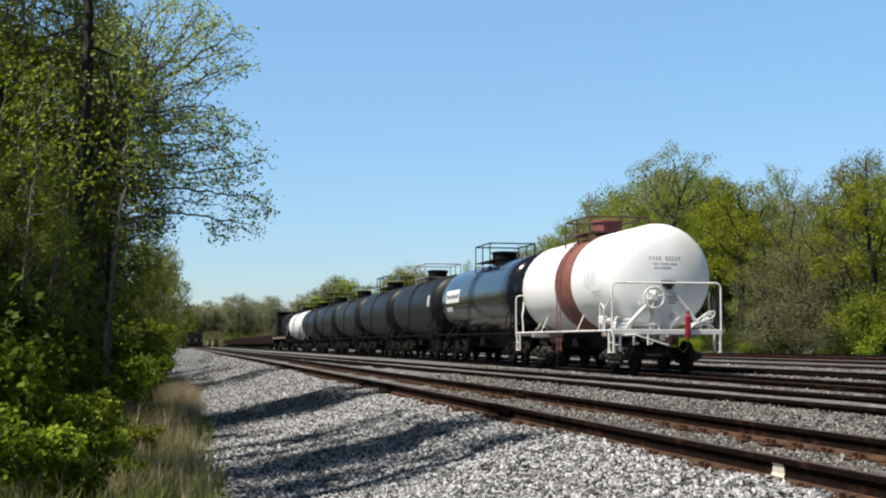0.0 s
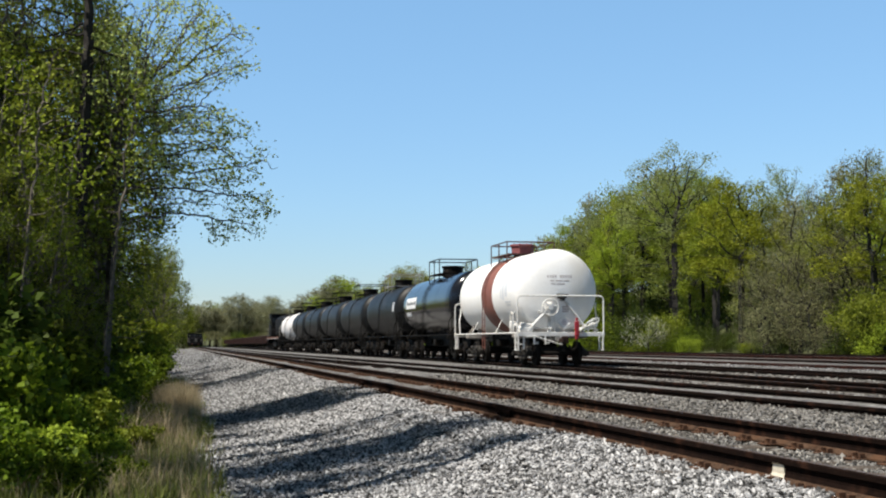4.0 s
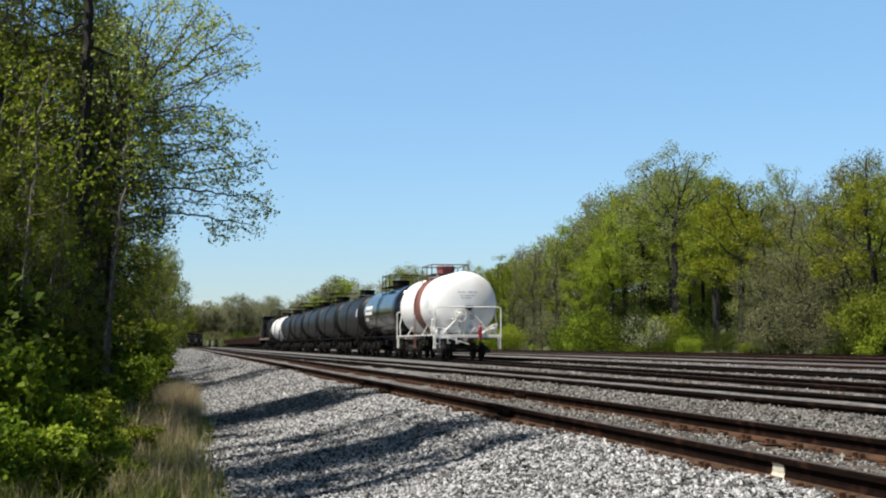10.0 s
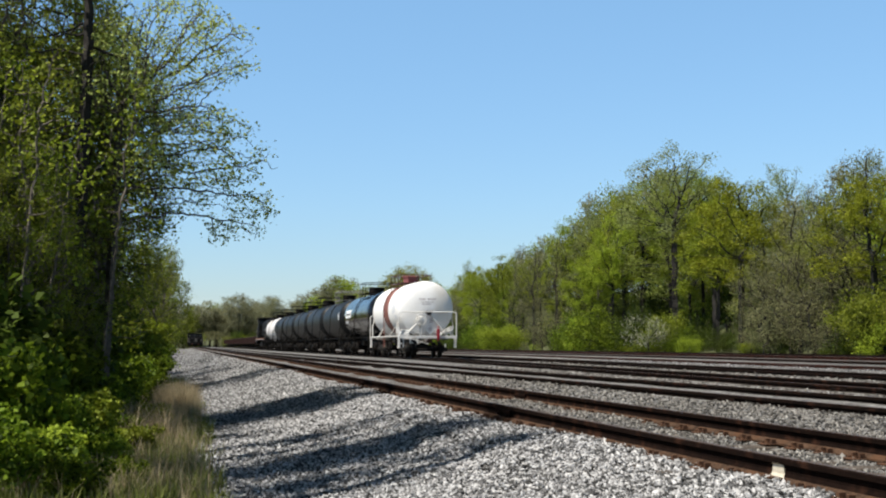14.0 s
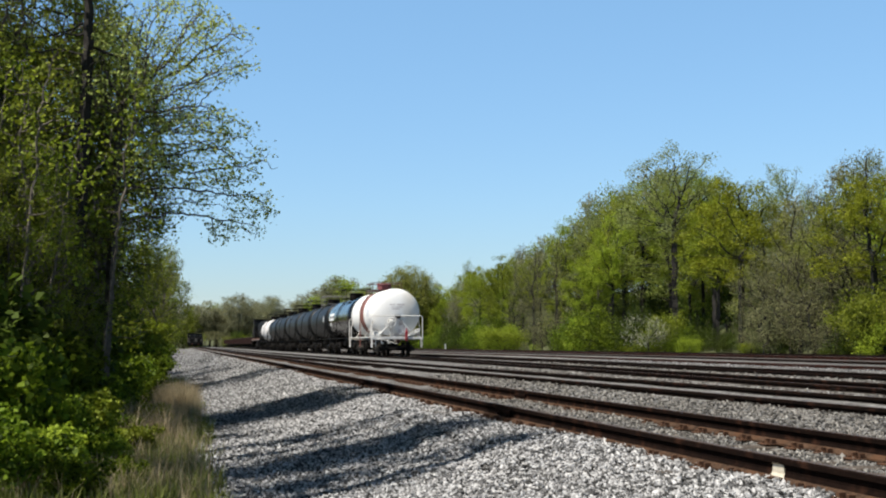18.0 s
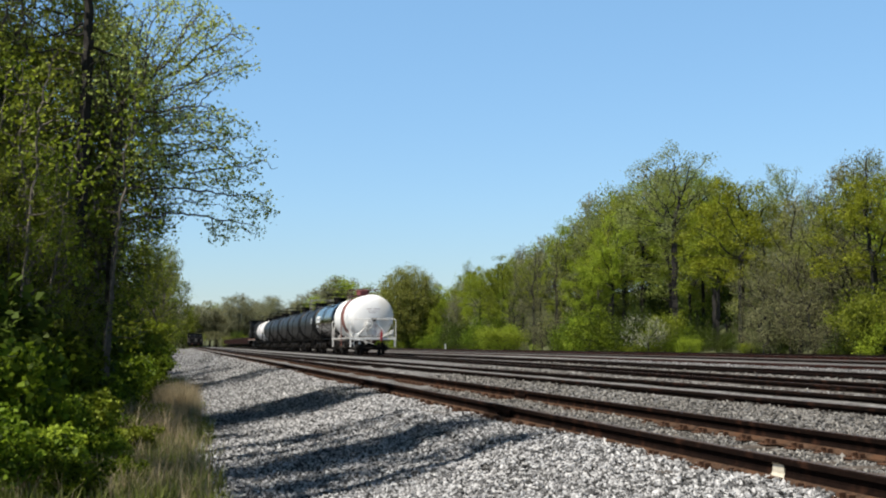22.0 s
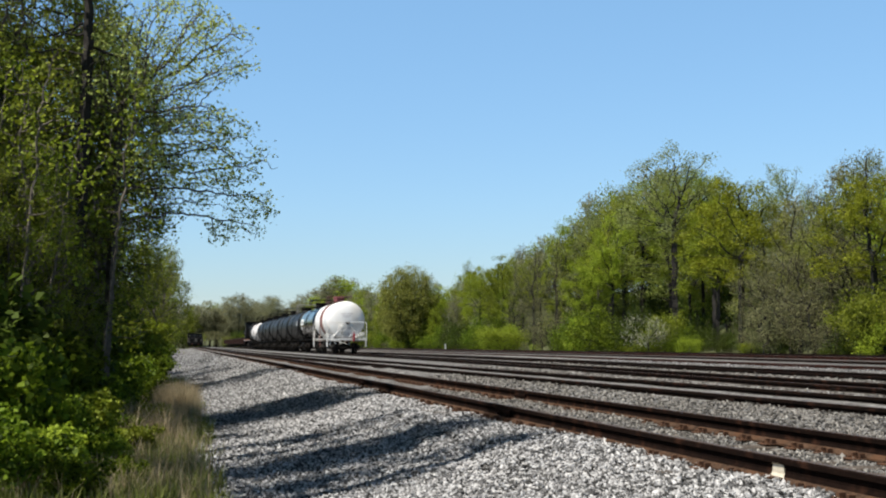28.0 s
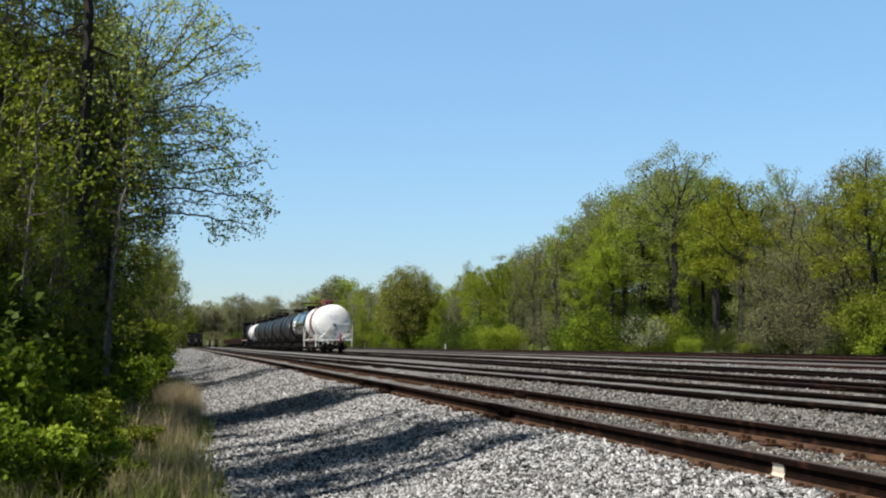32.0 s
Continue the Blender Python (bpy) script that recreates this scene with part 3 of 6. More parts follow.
def skeleton_of(points, base, top, step, reach, kill, seed, rounds=160):
    """Grow a branching skeleton from base to top and then towards the given points."""
    rng = np.random.default_rng(seed)
    base, top = np.array(base, float), np.array(top, float)
    m = max(2, int(np.linalg.norm(top - base) / step))
    nodes = [base + (top - base) * k / m + (rng.normal(0, 0.06 * step, 3) if 0 < k else 0) for k in range(m + 1)]
    par = [-1] + list(range(m))
    kids = {}
    pts = np.array(points)
    near, dist = np.zeros(len(pts), int), np.full(len(pts), 1e9)
    fresh = list(range(m // 2, len(nodes)))
    for it in range(rounds):
        if fresh:
            arr = np.array([nodes[i] for i in fresh])
            dd = np.linalg.norm(pts[:, None] - arr[None], axis=2)
            k = dd.argmin(1)
            dm = dd[np.arange(len(pts)), k]
            upd = dm < dist
            near[upd], dist[upd] = np.array(fresh)[k[upd]], dm[upd]
        keep = dist > kill
        pts, near, dist = pts[keep], near[keep], dist[keep]
        if len(pts) == 0:
            break
        act = dist < reach
        if not act.any():
            act = dist <= dist.min() * 1.2
        fresh = []
        for i in np.unique(near[act]):
            mine = act & (near == i)
            d = pts[mine] - nodes[i]
            if kids.get(i, 0) >= 3:
                j = int(np.argmin(dist[mine]))
                v = d[j].copy()
                dist[np.where(mine)[0][j]] = 0.0
            else:
                v = (d / np.linalg.norm(d, axis=1)[:, None]).sum(0)
            v = v / (np.linalg.norm(v) + 1e-9) + rng.normal(0, 0.22, 3)
            v /= np.linalg.norm(v) + 1e-9
            kids[i] = kids.get(i, 0) + 1
            nodes.append(nodes[i] + v * step)
            par.append(int(i))
            fresh.append(len(nodes) - 1)
        if len(nodes) > 6000:
            break
    return np.array(nodes), np.array(par)


def limbs(name, nodes, par, tip, base_r, mat, parent, sides=4, least=0.0):
    n = len(nodes)
    r = np.zeros(n)
    kids = np.bincount(par[1:], minlength=n)
    for i in range(n - 1, -1, -1):
        if kids[i] == 0:
            r[i] = tip ** 2.3
        if par[i] >= 0:
            r[par[i]] += r[i]
    r = r ** (1 / 2.3)
    r *= 1 + (base_r / r[0] - 1) * (np.maximum(r - tip, 0) / (r[0] - tip + 1e-9)) ** 0.7
    i = np.arange(1, n)
    i = i[r[i] >= least]
    a, b = nodes[par[i]], nodes[i]
    d = b - a
    d /= np.linalg.norm(d, axis=1)[:, None] + 1e-9
    u = np.cross(d, np.where(np.abs(d[:, 2:3]) < 0.9, [[0, 0, 1.0]], [[1.0, 0, 0]]))
    u /= np.linalg.norm(u, axis=1)[:, None]
    w = np.cross(d, u)
    ra, rb = np.minimum(r[par[i]], r[i] * 1.5), r[i]
    b2 = b + d * (rb * 0.4)[:, None]
    out = []
    for k in range(sides):
        t0, t1 = 2 * math.pi * k / sides, 2 * math.pi * (k + 1) / sides
        o0, o1 = u * math.cos(t0) + w * math.sin(t0), u * math.cos(t1) + w * math.sin(t1)
        out.append(np.stack([a + o0 * ra[:, None], a + o1 * ra[:, None], b2 + o1 * rb[:, None], b2 + o0 * rb[:, None]], 1))
    ob = quads_object(name, np.concatenate(out), 4, mat, parent)
    return ob, r, kids


def leaf_cloud(centres, spread, size, rng, droop=0.15, simple=False):
    """Corners of many small pointed leaves about the centres."""
    n = len(centres)
    c = centres + rng.normal(0, 1, (n, 3)) * spread
    d = rng.normal(0, 1, (n, 3))
    d[:, 2] -= droop
    d /= np.linalg.norm(d, axis=1)[:, None]
    nn = rng.normal(0, 1, (n, 3)) + np.array([0, 0, 0.7])
    s = np.cross(d, nn)
    s /= np.linalg.norm(s, axis=1)[:, None] + 1e-9
    up = np.cross(s, d)
    L = size * rng.uniform(0.6, 1.3, n)[:, None]
    W = L * rng.uniform(0.26, 0.42, n)[:, None]
    if simple:
        return np.stack([c - d * L * 0.5 + s * W, c + d * L * 0.5, c - d * L * 0.3 - s * W], 1)
    return np.stack([c - d * L * 0.5, c + s * W + up * L * 0.10 - d * L * 0.05, c + d * L * 0.5, c - s * W + up * L * 0.10 - d * L * 0.05], 1)


def blob_points(blobs, count, rng):
    """Points in several soft ellipsoids (x, y, z, rx, ry, rz): an uneven crown with gaps."""
    vol = np.array([b[3] * b[4] * b[5] for b in blobs])
    out = []
    for b, v in zip(blobs, vol / vol.sum()):
        m = max(4, int(count * v))
        p = rng.normal(0, 1, (m, 3))
        p /= np.linalg.norm(p, axis=1)[:, None]
        p *= (rng.uniform(0.15, 1, m) ** 0.45)[:, None]
        out.append(p * np.array(b[3:6]) + np.array(b[:3]))
    return np.concatenate(out)


def tree(name, label, category, blobs, count, base, top, step, base_r, tip, leaf, leaf_mat, per, spread, seed, bark=None, reach=3.0, at=None, group="", leafy=2.2, droop=0.15, sides=4, least=0.0, simple=False, clump=0.0):
    """A woody plant: trunk with limbs and twigs, and a crown of separate leaves on the thin twigs."""
    rng = np.random.default_rng(seed)
    t = thing(name, label, category, at, group)
    nodes, par = skeleton_of(blob_points(blobs, count, rng), base, top, step, step * reach * 2, step * 1.3, seed)
    ob, r, kids = limbs("trunk", nodes, par, tip, base_r, bark or M_BARK, t, sides, least)
    thin = np.where(r < tip * leafy)[0]
    if clump:
        # leaves gather in tufts with gaps between them
        thin = np.array([i for i in thin if noise.noise(Vector(nodes[i]) * clump + Vector((seed, 0, 0))) > -0.06])
    c = nodes[np.repeat(thin, per)]
    quads_object("crown", leaf_cloud(c, spread, leaf, rng, droop, simple), 3 if simple else 4, leaf_mat, t)
    return t


def crown_blobs(h, w, z0, rng, n=16, flat=0.85):
    """Blobs that make up a broadleaf crown of height h and width w above z0: clumps at the limbs' ends round a thin core."""
    out = [(0, 0, (h + z0) / 2, w * 0.16, w * 0.16, (h - z0) * 0.40)]
    for k in range(n):
        a = 2.4 * k + rng.uniform(-0.5, 0.5)
        f = (k + 0.5) / n
        zz = z0 + (h - z0) * (0.06 + 0.86 * f)
        rad = w * 0.37 * math.sin(math.pi * min(0.96, 0.20 + 0.76 * f)) * rng.uniform(0.65, 1.15)
        s = w * rng.uniform(0.10, 0.17)
        out.append((math.cos(a) * rad, math.sin(a) * rad, zz, s, s, s * flat))
    return out


def dome_blobs(h, w, z0, rng, n=26):
    """A rounded crown: clumps over a dome about a thin core, a few lower limbs."""
    out = [(0, 0, z0 + (h - z0) * 0.5, w * 0.2, w * 0.2, (h - z0) * 0.34)]
    for k in range(n):
        u = (k + 0.5) / n
        a = 2.39996 * k + rng.uniform(-0.25, 0.25)
        up = 1 - 1.25 * u
        flat_r = math.sqrt(max(0.0, 1 - up * up)) if up > 0 else 1 - 0.5 * up * up
        s = w * rng.uniform(0.085, 0.13)
        rad = (w / 2 - s) * flat_r * rng.uniform(0.82, 1.06)
        zz = z0 + (h - z0) * (0.34 + 0.62 * up * rng.uniform(0.93, 1.03))
        out.append((math.cos(a) * rad, math.sin(a) * rad, zz - s * 0.6, s, s, s * 0.8))
    return out


THETA_C, THETA_S = math.cos(radians(-YAW)), math.sin(radians(-YAW))
FOCAL = 784.0 / math.tan(radians(18.1))


def depth(x, y):
    return y * THETA_C + x * THETA_S


def across(x, y):
    return 784 + FOCAL * (x * THETA_C - y * THETA_S) / depth(x, y)


def build_far_woods():
    """The wood beyond the yard: its skyline falls away towards the end of the line."""
    line_x = [330, 400, 470, 540, 600, 640, 680, 720, 770, 830, 880, 920, 960, 1000, 1060, 1130, 1195, 1250, 1310, 1350, 1385, 1430, 1480, 1530, 1700]
    line_y = [532, 520, 528, 518, 488, 500, 498, 472, 508, 458, 455, 432, 405, 385, 330, 290, 254, 290, 312, 330, 335, 330, 290, 258, 250]
    rng = random.Random(4)
    protos = []
    specs = [("bright spring-green broadleaf tree at the wood's edge", M_LEAF, 11, 9.0, 5.0, 1500, 11, 0.34), ("yellow-green broadleaf tree in fresh leaf", M_LEAFYELLOW, 12, 8.5, 5.5, 1500, 10, 0.32),
             ("olive-brown tree just coming into leaf", M_LEAFOLIVE, 13, 8.5, 3.5, 1500, 7, 0.30), ("grey half-bare tree with thin young leaves", M_LEAFGREY, 14, 8.5, 3.5, 1600, 5, 0.26),
             ("tall airy grey-green tree with a high rounded crown", M_LEAFSOFT, 15, 9.5, 7.0, 1700, 8, 0.28), ("dense dark-green tree in the wood's edge", M_LEAF, 16, 7.5, 1.5, 1500, 11, 0.34)]
    for k, (lab, mat, seed, w, z0, cnt, per, lf) in enumerate(specs):
        r2 = random.Random(seed)
        protos.append(tree("tree", lab, "tree", (dome_blobs if k in (0, 1, 4) else crown_blobs)(18.0, w, z0, r2), cnt, (0, 0, -0.4), (0, 0, z0 + 4), 0.42, 0.23, 0.018, lf * 0.50, mat, int(per * (2.5 if mat is M_LEAFGREY else 4.0)), 0.23, seed, group="trees of the wood beyond the yard", reach=3.2, sides=3, least=0.0 if mat is M_LEAFGREY else 0.024, simple=True, clump=0.0 if mat is M_LEAFGREY else 0.55))
    # plainer kinds for the far end of the line; two carry haze in their leaf colour
    for lab, mat, seed, w, z0, per in (("distant spring-green tree closing the line", M_LEAF, 17, 9.0, 2.0, 7), ("distant tree with haze put into its grey-brown leaf colour", M_LEAFHAZE, 18, 8.5, 2.5, 6), ("distant grey tree paled with haze, closing the line", M_LEAFHAZE, 19, 8.5, 3.0, 6)):
        protos.append(tree("tree", lab, "tree", dome_blobs(18.0, w, z0, random.Random(seed), 20), 560, (0, 0, -0.6), (0, 0, z0 + 4), 0.62, 0.24, 0.03, 0.30, mat, int(per * 4.2), 0.45, seed, group="trees of the wood beyond the yard", reach=3.0, sides=3, least=0.04, simple=True))
    protos.append(tree("tree", "broad round-headed olive-brown tree before the wood", "tree", [(0, 0, 10.4, 4.3, 4.3, 7.0), (0, 0, 6.0, 4.4, 4.4, 4.5)], 2300, (0, 0, -0.6), (0, 0, 5), 0.52, 0.26, 0.03, 0.26, M_LEAFBROWN, 30, 0.38, 20, group="trees of the wood beyond the yard", reach=3.0, sides=3, least=0.04, simple=True))
    used = set()

    def place(k, x, y, h, wide=1.0):
        h = max(h - float(surface_z(x, y)), 3.0)
        s = h / 16.7
        ws = s * rng.uniform(0.85, 1.15) * wide
        m = pose(x, y, surface_z(x, y) - 0.3, rng.uniform(-2, 2), rng.uniform(-2, 2), rng.uniform(0, 360)) @ Matrix.Diagonal((ws, ws, s, 1))
        if k in used:
            copy_at(protos[k], m)
        else:
            used.add(k)
            protos[k].matrix_basis = m

    # the trees that stand out against the sky: kind, bearing, top, distance from the line, width
    tall_ones = [(4, 1195, 252, 58, 14.5), (1, 1312, 312, 56.5, 13.5), (1, 1548, 305, 55.5, 11), (3, 1532, 254, 66, 11), (4, 1387, 288, 74, 8), (3, 1437, 318, 66, 9), (3, 1402, 352, 57, 11), (3, 1352, 470, 54.5, 8), (2, 1105, 318, 60, 10), (1, 1245, 300, 63, 9), (0, 1010, 383, 62, 11), (3, 985, 415, 56.5, 8), (3, 945, 432, 57, 8), (0, 890, 450, 57, 9)]
    edge_ones = [(0, 850, 470, 55.5, 9), (5, 828, 458, 59, 10), (9, 724, 471, 50.0, 13.6), (6, 600, 487, 60, 16), (4, 1060, 345, 62, 10), (0, 1048, 440, 55, 9), (3, 920, 428, 64, 8), (3, 1470, 338, 57, 10), (2, 1350, 335, 66, 9), (6, 650, 500, 62, 13), (0, 1085, 375, 57, 8), (6, 770, 500, 58, 13), (2, 1440, 400, 56.5, 9), (3, 1500, 400, 55.5, 9)]
    fillers = [(3, 1345, 452, 53.5, 8), (3, 1382, 440, 53.0, 8.5), (3, 1415, 446, 53.5, 8), (2, 1170, 400, 70, 11), (2, 1230, 395, 71, 11), (5, 1290, 420, 70, 11), (2, 1350, 400, 72, 11), (5, 1410, 390, 71, 11), (2, 1465, 380, 71, 11), (3, 1505, 280, 69, 11), (2, 1540, 262, 71, 12), (1, 1265, 305, 62, 10)]
    for k, px, topy, x, wide in tall_ones + edge_ones + fillers:
        u = px - 784
        yy = x * (FOCAL * THETA_C - u * THETA_S) / (u * THETA_C + FOCAL * THETA_S)
        h = (605 - topy) * depth(x, yy) / FOCAL + 0.9 + 0.3 - surface_z(x, yy)
        m = pose(x, yy, surface_z(x, yy) - 0.3, 0, 0, rng.uniform(0, 360)) @ Matrix.Diagonal((wide / 8.0, wide / 8.0, h / 17.3, 1))
        if k in used:
            copy_at(protos[k], m)
        else:
            used.add(k)
            protos[k].matrix_basis = m
    y = 84.0
    while y < 500:
        for row, (x0, f) in enumerate(((56.0, 0.66), (62.0, 0.86), (69.0, 0.93))):
            if row == 2 and y > 300 or row == 0 and (y < 230 or rng.random() < 0.5) or row == 1 and y < 230 and rng.random() < 0.3:
                continue
            x, yy = x0 + rng.uniform(-2, 2), y + rng.uniform(-1.5, 1.5) + row * 2.2
            px = across(x, yy)
            h = (605 - np.interp(px, line_x, line_y)) * depth(x, yy) / FOCAL * f * rng.uniform(0.9, 1.05) + 0.8
            k = rng.choices(range(6), (4, 3, 3, 2, 2, 3))[0] if row else rng.choices(range(6), (3, 2, 2, 2, 0, 4))[0]
            if yy > 250 or row == 2:
                k = rng.choice((6, 6, 7, 8))
            place(k, x, yy, max(h, 5.0))
        y += 4.6 + y * 0.008
    for row in range(4):
        x = -64.0 + row * 2
        while x < 66:
            yy = 516 + row * 9 + rng.uniform(-6, 6) - (0 if x > -5 else min(150, (-5 - x) * 4))
            px = across(x, yy)
            h = (605 - np.interp(px, line_x, line_y)) * depth(x, yy) / FOCAL * rng.choice((0.55, 0.75, 0.85, 0.95, 1.02)) * rng.uniform(0.94, 1.04) + 0.8
            place(rng.choice((6, 7, 7, 8, 8)), x, yy, max(h, 6), rng.uniform(1.2, 1.9))
            x += rng.uniform(2.5, 7.5)
    # shrubs along the edge of the wood
    shrubs = []
    for lab, mat, seed, per in (("bright green shrub at the edge of the wood", M_LEAFBRIGHT, 31, 11), ("leafy green bush at the edge of the wood", M_LEAF, 32, 11), ("brown-grey thicket of twigs with few leaves", M_LEAFGREY, 33, 6), ("undergrowth with the wood's shade put into its dark-green leaves", M_LEAFDARK, 34, 10)):
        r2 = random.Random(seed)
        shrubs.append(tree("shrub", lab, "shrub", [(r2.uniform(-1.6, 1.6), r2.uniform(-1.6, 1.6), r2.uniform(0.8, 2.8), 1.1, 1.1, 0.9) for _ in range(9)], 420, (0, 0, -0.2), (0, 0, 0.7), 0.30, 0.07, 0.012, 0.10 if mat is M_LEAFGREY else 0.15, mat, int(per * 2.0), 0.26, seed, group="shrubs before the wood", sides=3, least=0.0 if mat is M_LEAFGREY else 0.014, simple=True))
    taken = set()

    def bush_at(k, x, y, sc, flat):
        m = pose(x, y, surface_z(x, y) - 0.1, 0, 0, rng.uniform(0, 360)) @ Matrix.Diagonal((sc, sc, sc * flat, 1))
        if k in taken:
            copy_at(shrubs[k], m)
        else:
            taken.add(k)
            shrubs[k].matrix_basis = m
    for px0, px1, n, kinds_of, size in ((1005, 1095, 5, (0, 0, 1), 1.5), (1148, 1238, 4, (0, 1), 0.85), (1325, 1450, 9, (2, 2, 2), 1.25), (1470, 1600, 7, (1, 3, 2, 1), 1.1), (835, 900, 5, (0, 1), 1.7), (640, 790, 10, (1, 0, 0), 1.8), (930, 1000, 4, (2,), 1.5), (1316, 1330, 1, (1,), 0.7)):
        for i in range(n):
            px = px0 + (px1 - px0) * (i + rng.uniform(0.1, 0.9)) / n
            x = 51.5 + rng.uniform(-1, 1.5)
            u = px - 784
            bush_at(rng.choice(kinds_of), x, x * (FOCAL * THETA_C - u * THETA_S) / (u * THETA_C + FOCAL * THETA_S), size * rng.uniform(0.5, 1.35), rng.uniform(0.75, 1.3))
    # dark understory within the wood, its leaf colour standing in for shade
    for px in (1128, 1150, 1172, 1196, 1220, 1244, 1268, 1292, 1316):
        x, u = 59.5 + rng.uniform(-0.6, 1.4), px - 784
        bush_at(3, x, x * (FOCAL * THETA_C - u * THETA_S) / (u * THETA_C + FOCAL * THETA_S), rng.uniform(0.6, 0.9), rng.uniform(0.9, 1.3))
    # added dark shrubs that stand in for shadowed openings in the wood's edge
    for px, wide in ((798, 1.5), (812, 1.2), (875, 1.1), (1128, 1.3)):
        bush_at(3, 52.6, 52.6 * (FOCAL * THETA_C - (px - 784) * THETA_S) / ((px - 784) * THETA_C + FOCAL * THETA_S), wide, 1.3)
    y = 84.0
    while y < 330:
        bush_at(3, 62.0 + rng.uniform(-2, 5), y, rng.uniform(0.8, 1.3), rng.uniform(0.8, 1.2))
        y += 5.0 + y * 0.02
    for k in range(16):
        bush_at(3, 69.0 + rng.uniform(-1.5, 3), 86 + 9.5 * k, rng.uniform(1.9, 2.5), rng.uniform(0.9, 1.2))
    y = 82.0
    while y < 440:
        px = across(53.0, y)
        if 1238 < px < 1312:
            y += 2.6 + y * 0.014
            continue
        gap = 1312 <= px < 1440
        bush_at(rng.choice((2, 3, 3)) if gap else rng.choices((0, 1, 2), (2, 4, 3))[0], 53.0 + rng.uniform(-0.8, 1.5), y, rng.uniform(0.35, 0.7), rng.uniform(0.7, 1.1))
        y += 2.6 + y * 0.014
    for k in range(34):
        x, yy, sc = -52 + k * 3.1, 502 + rng.uniform(-5, 5), rng.uniform(1.6, 2.6)
        copy_at(shrubs[rng.choice((1, 2, 2, 3))], pose(x, yy, surface_z(x, yy) - 0.2, 0, 0, rng.uniform(0, 360)) @ Matrix.Diagonal((sc, sc, sc * 0.8, 1)))
    r2 = random.Random(77)
    tree("flowering_shrub", "shrub in white blossom at the edge of the wood", "shrub", [(r2.uniform(-1.8, 1.8), r2.uniform(-1.4, 1.4), r2.uniform(1.2, 3.6), 0.8, 0.8, 0.6) for _ in range(11)], 420,
         (0, 0, -0.2), (0, 0, 0.9), 0.30, 0.07, 0.014, 0.13, M_BLOSSOM, 10, 0.30, 77, at=pose(48.9, 139.5, surface_z(48.9, 139.5)))


build_far_woods()


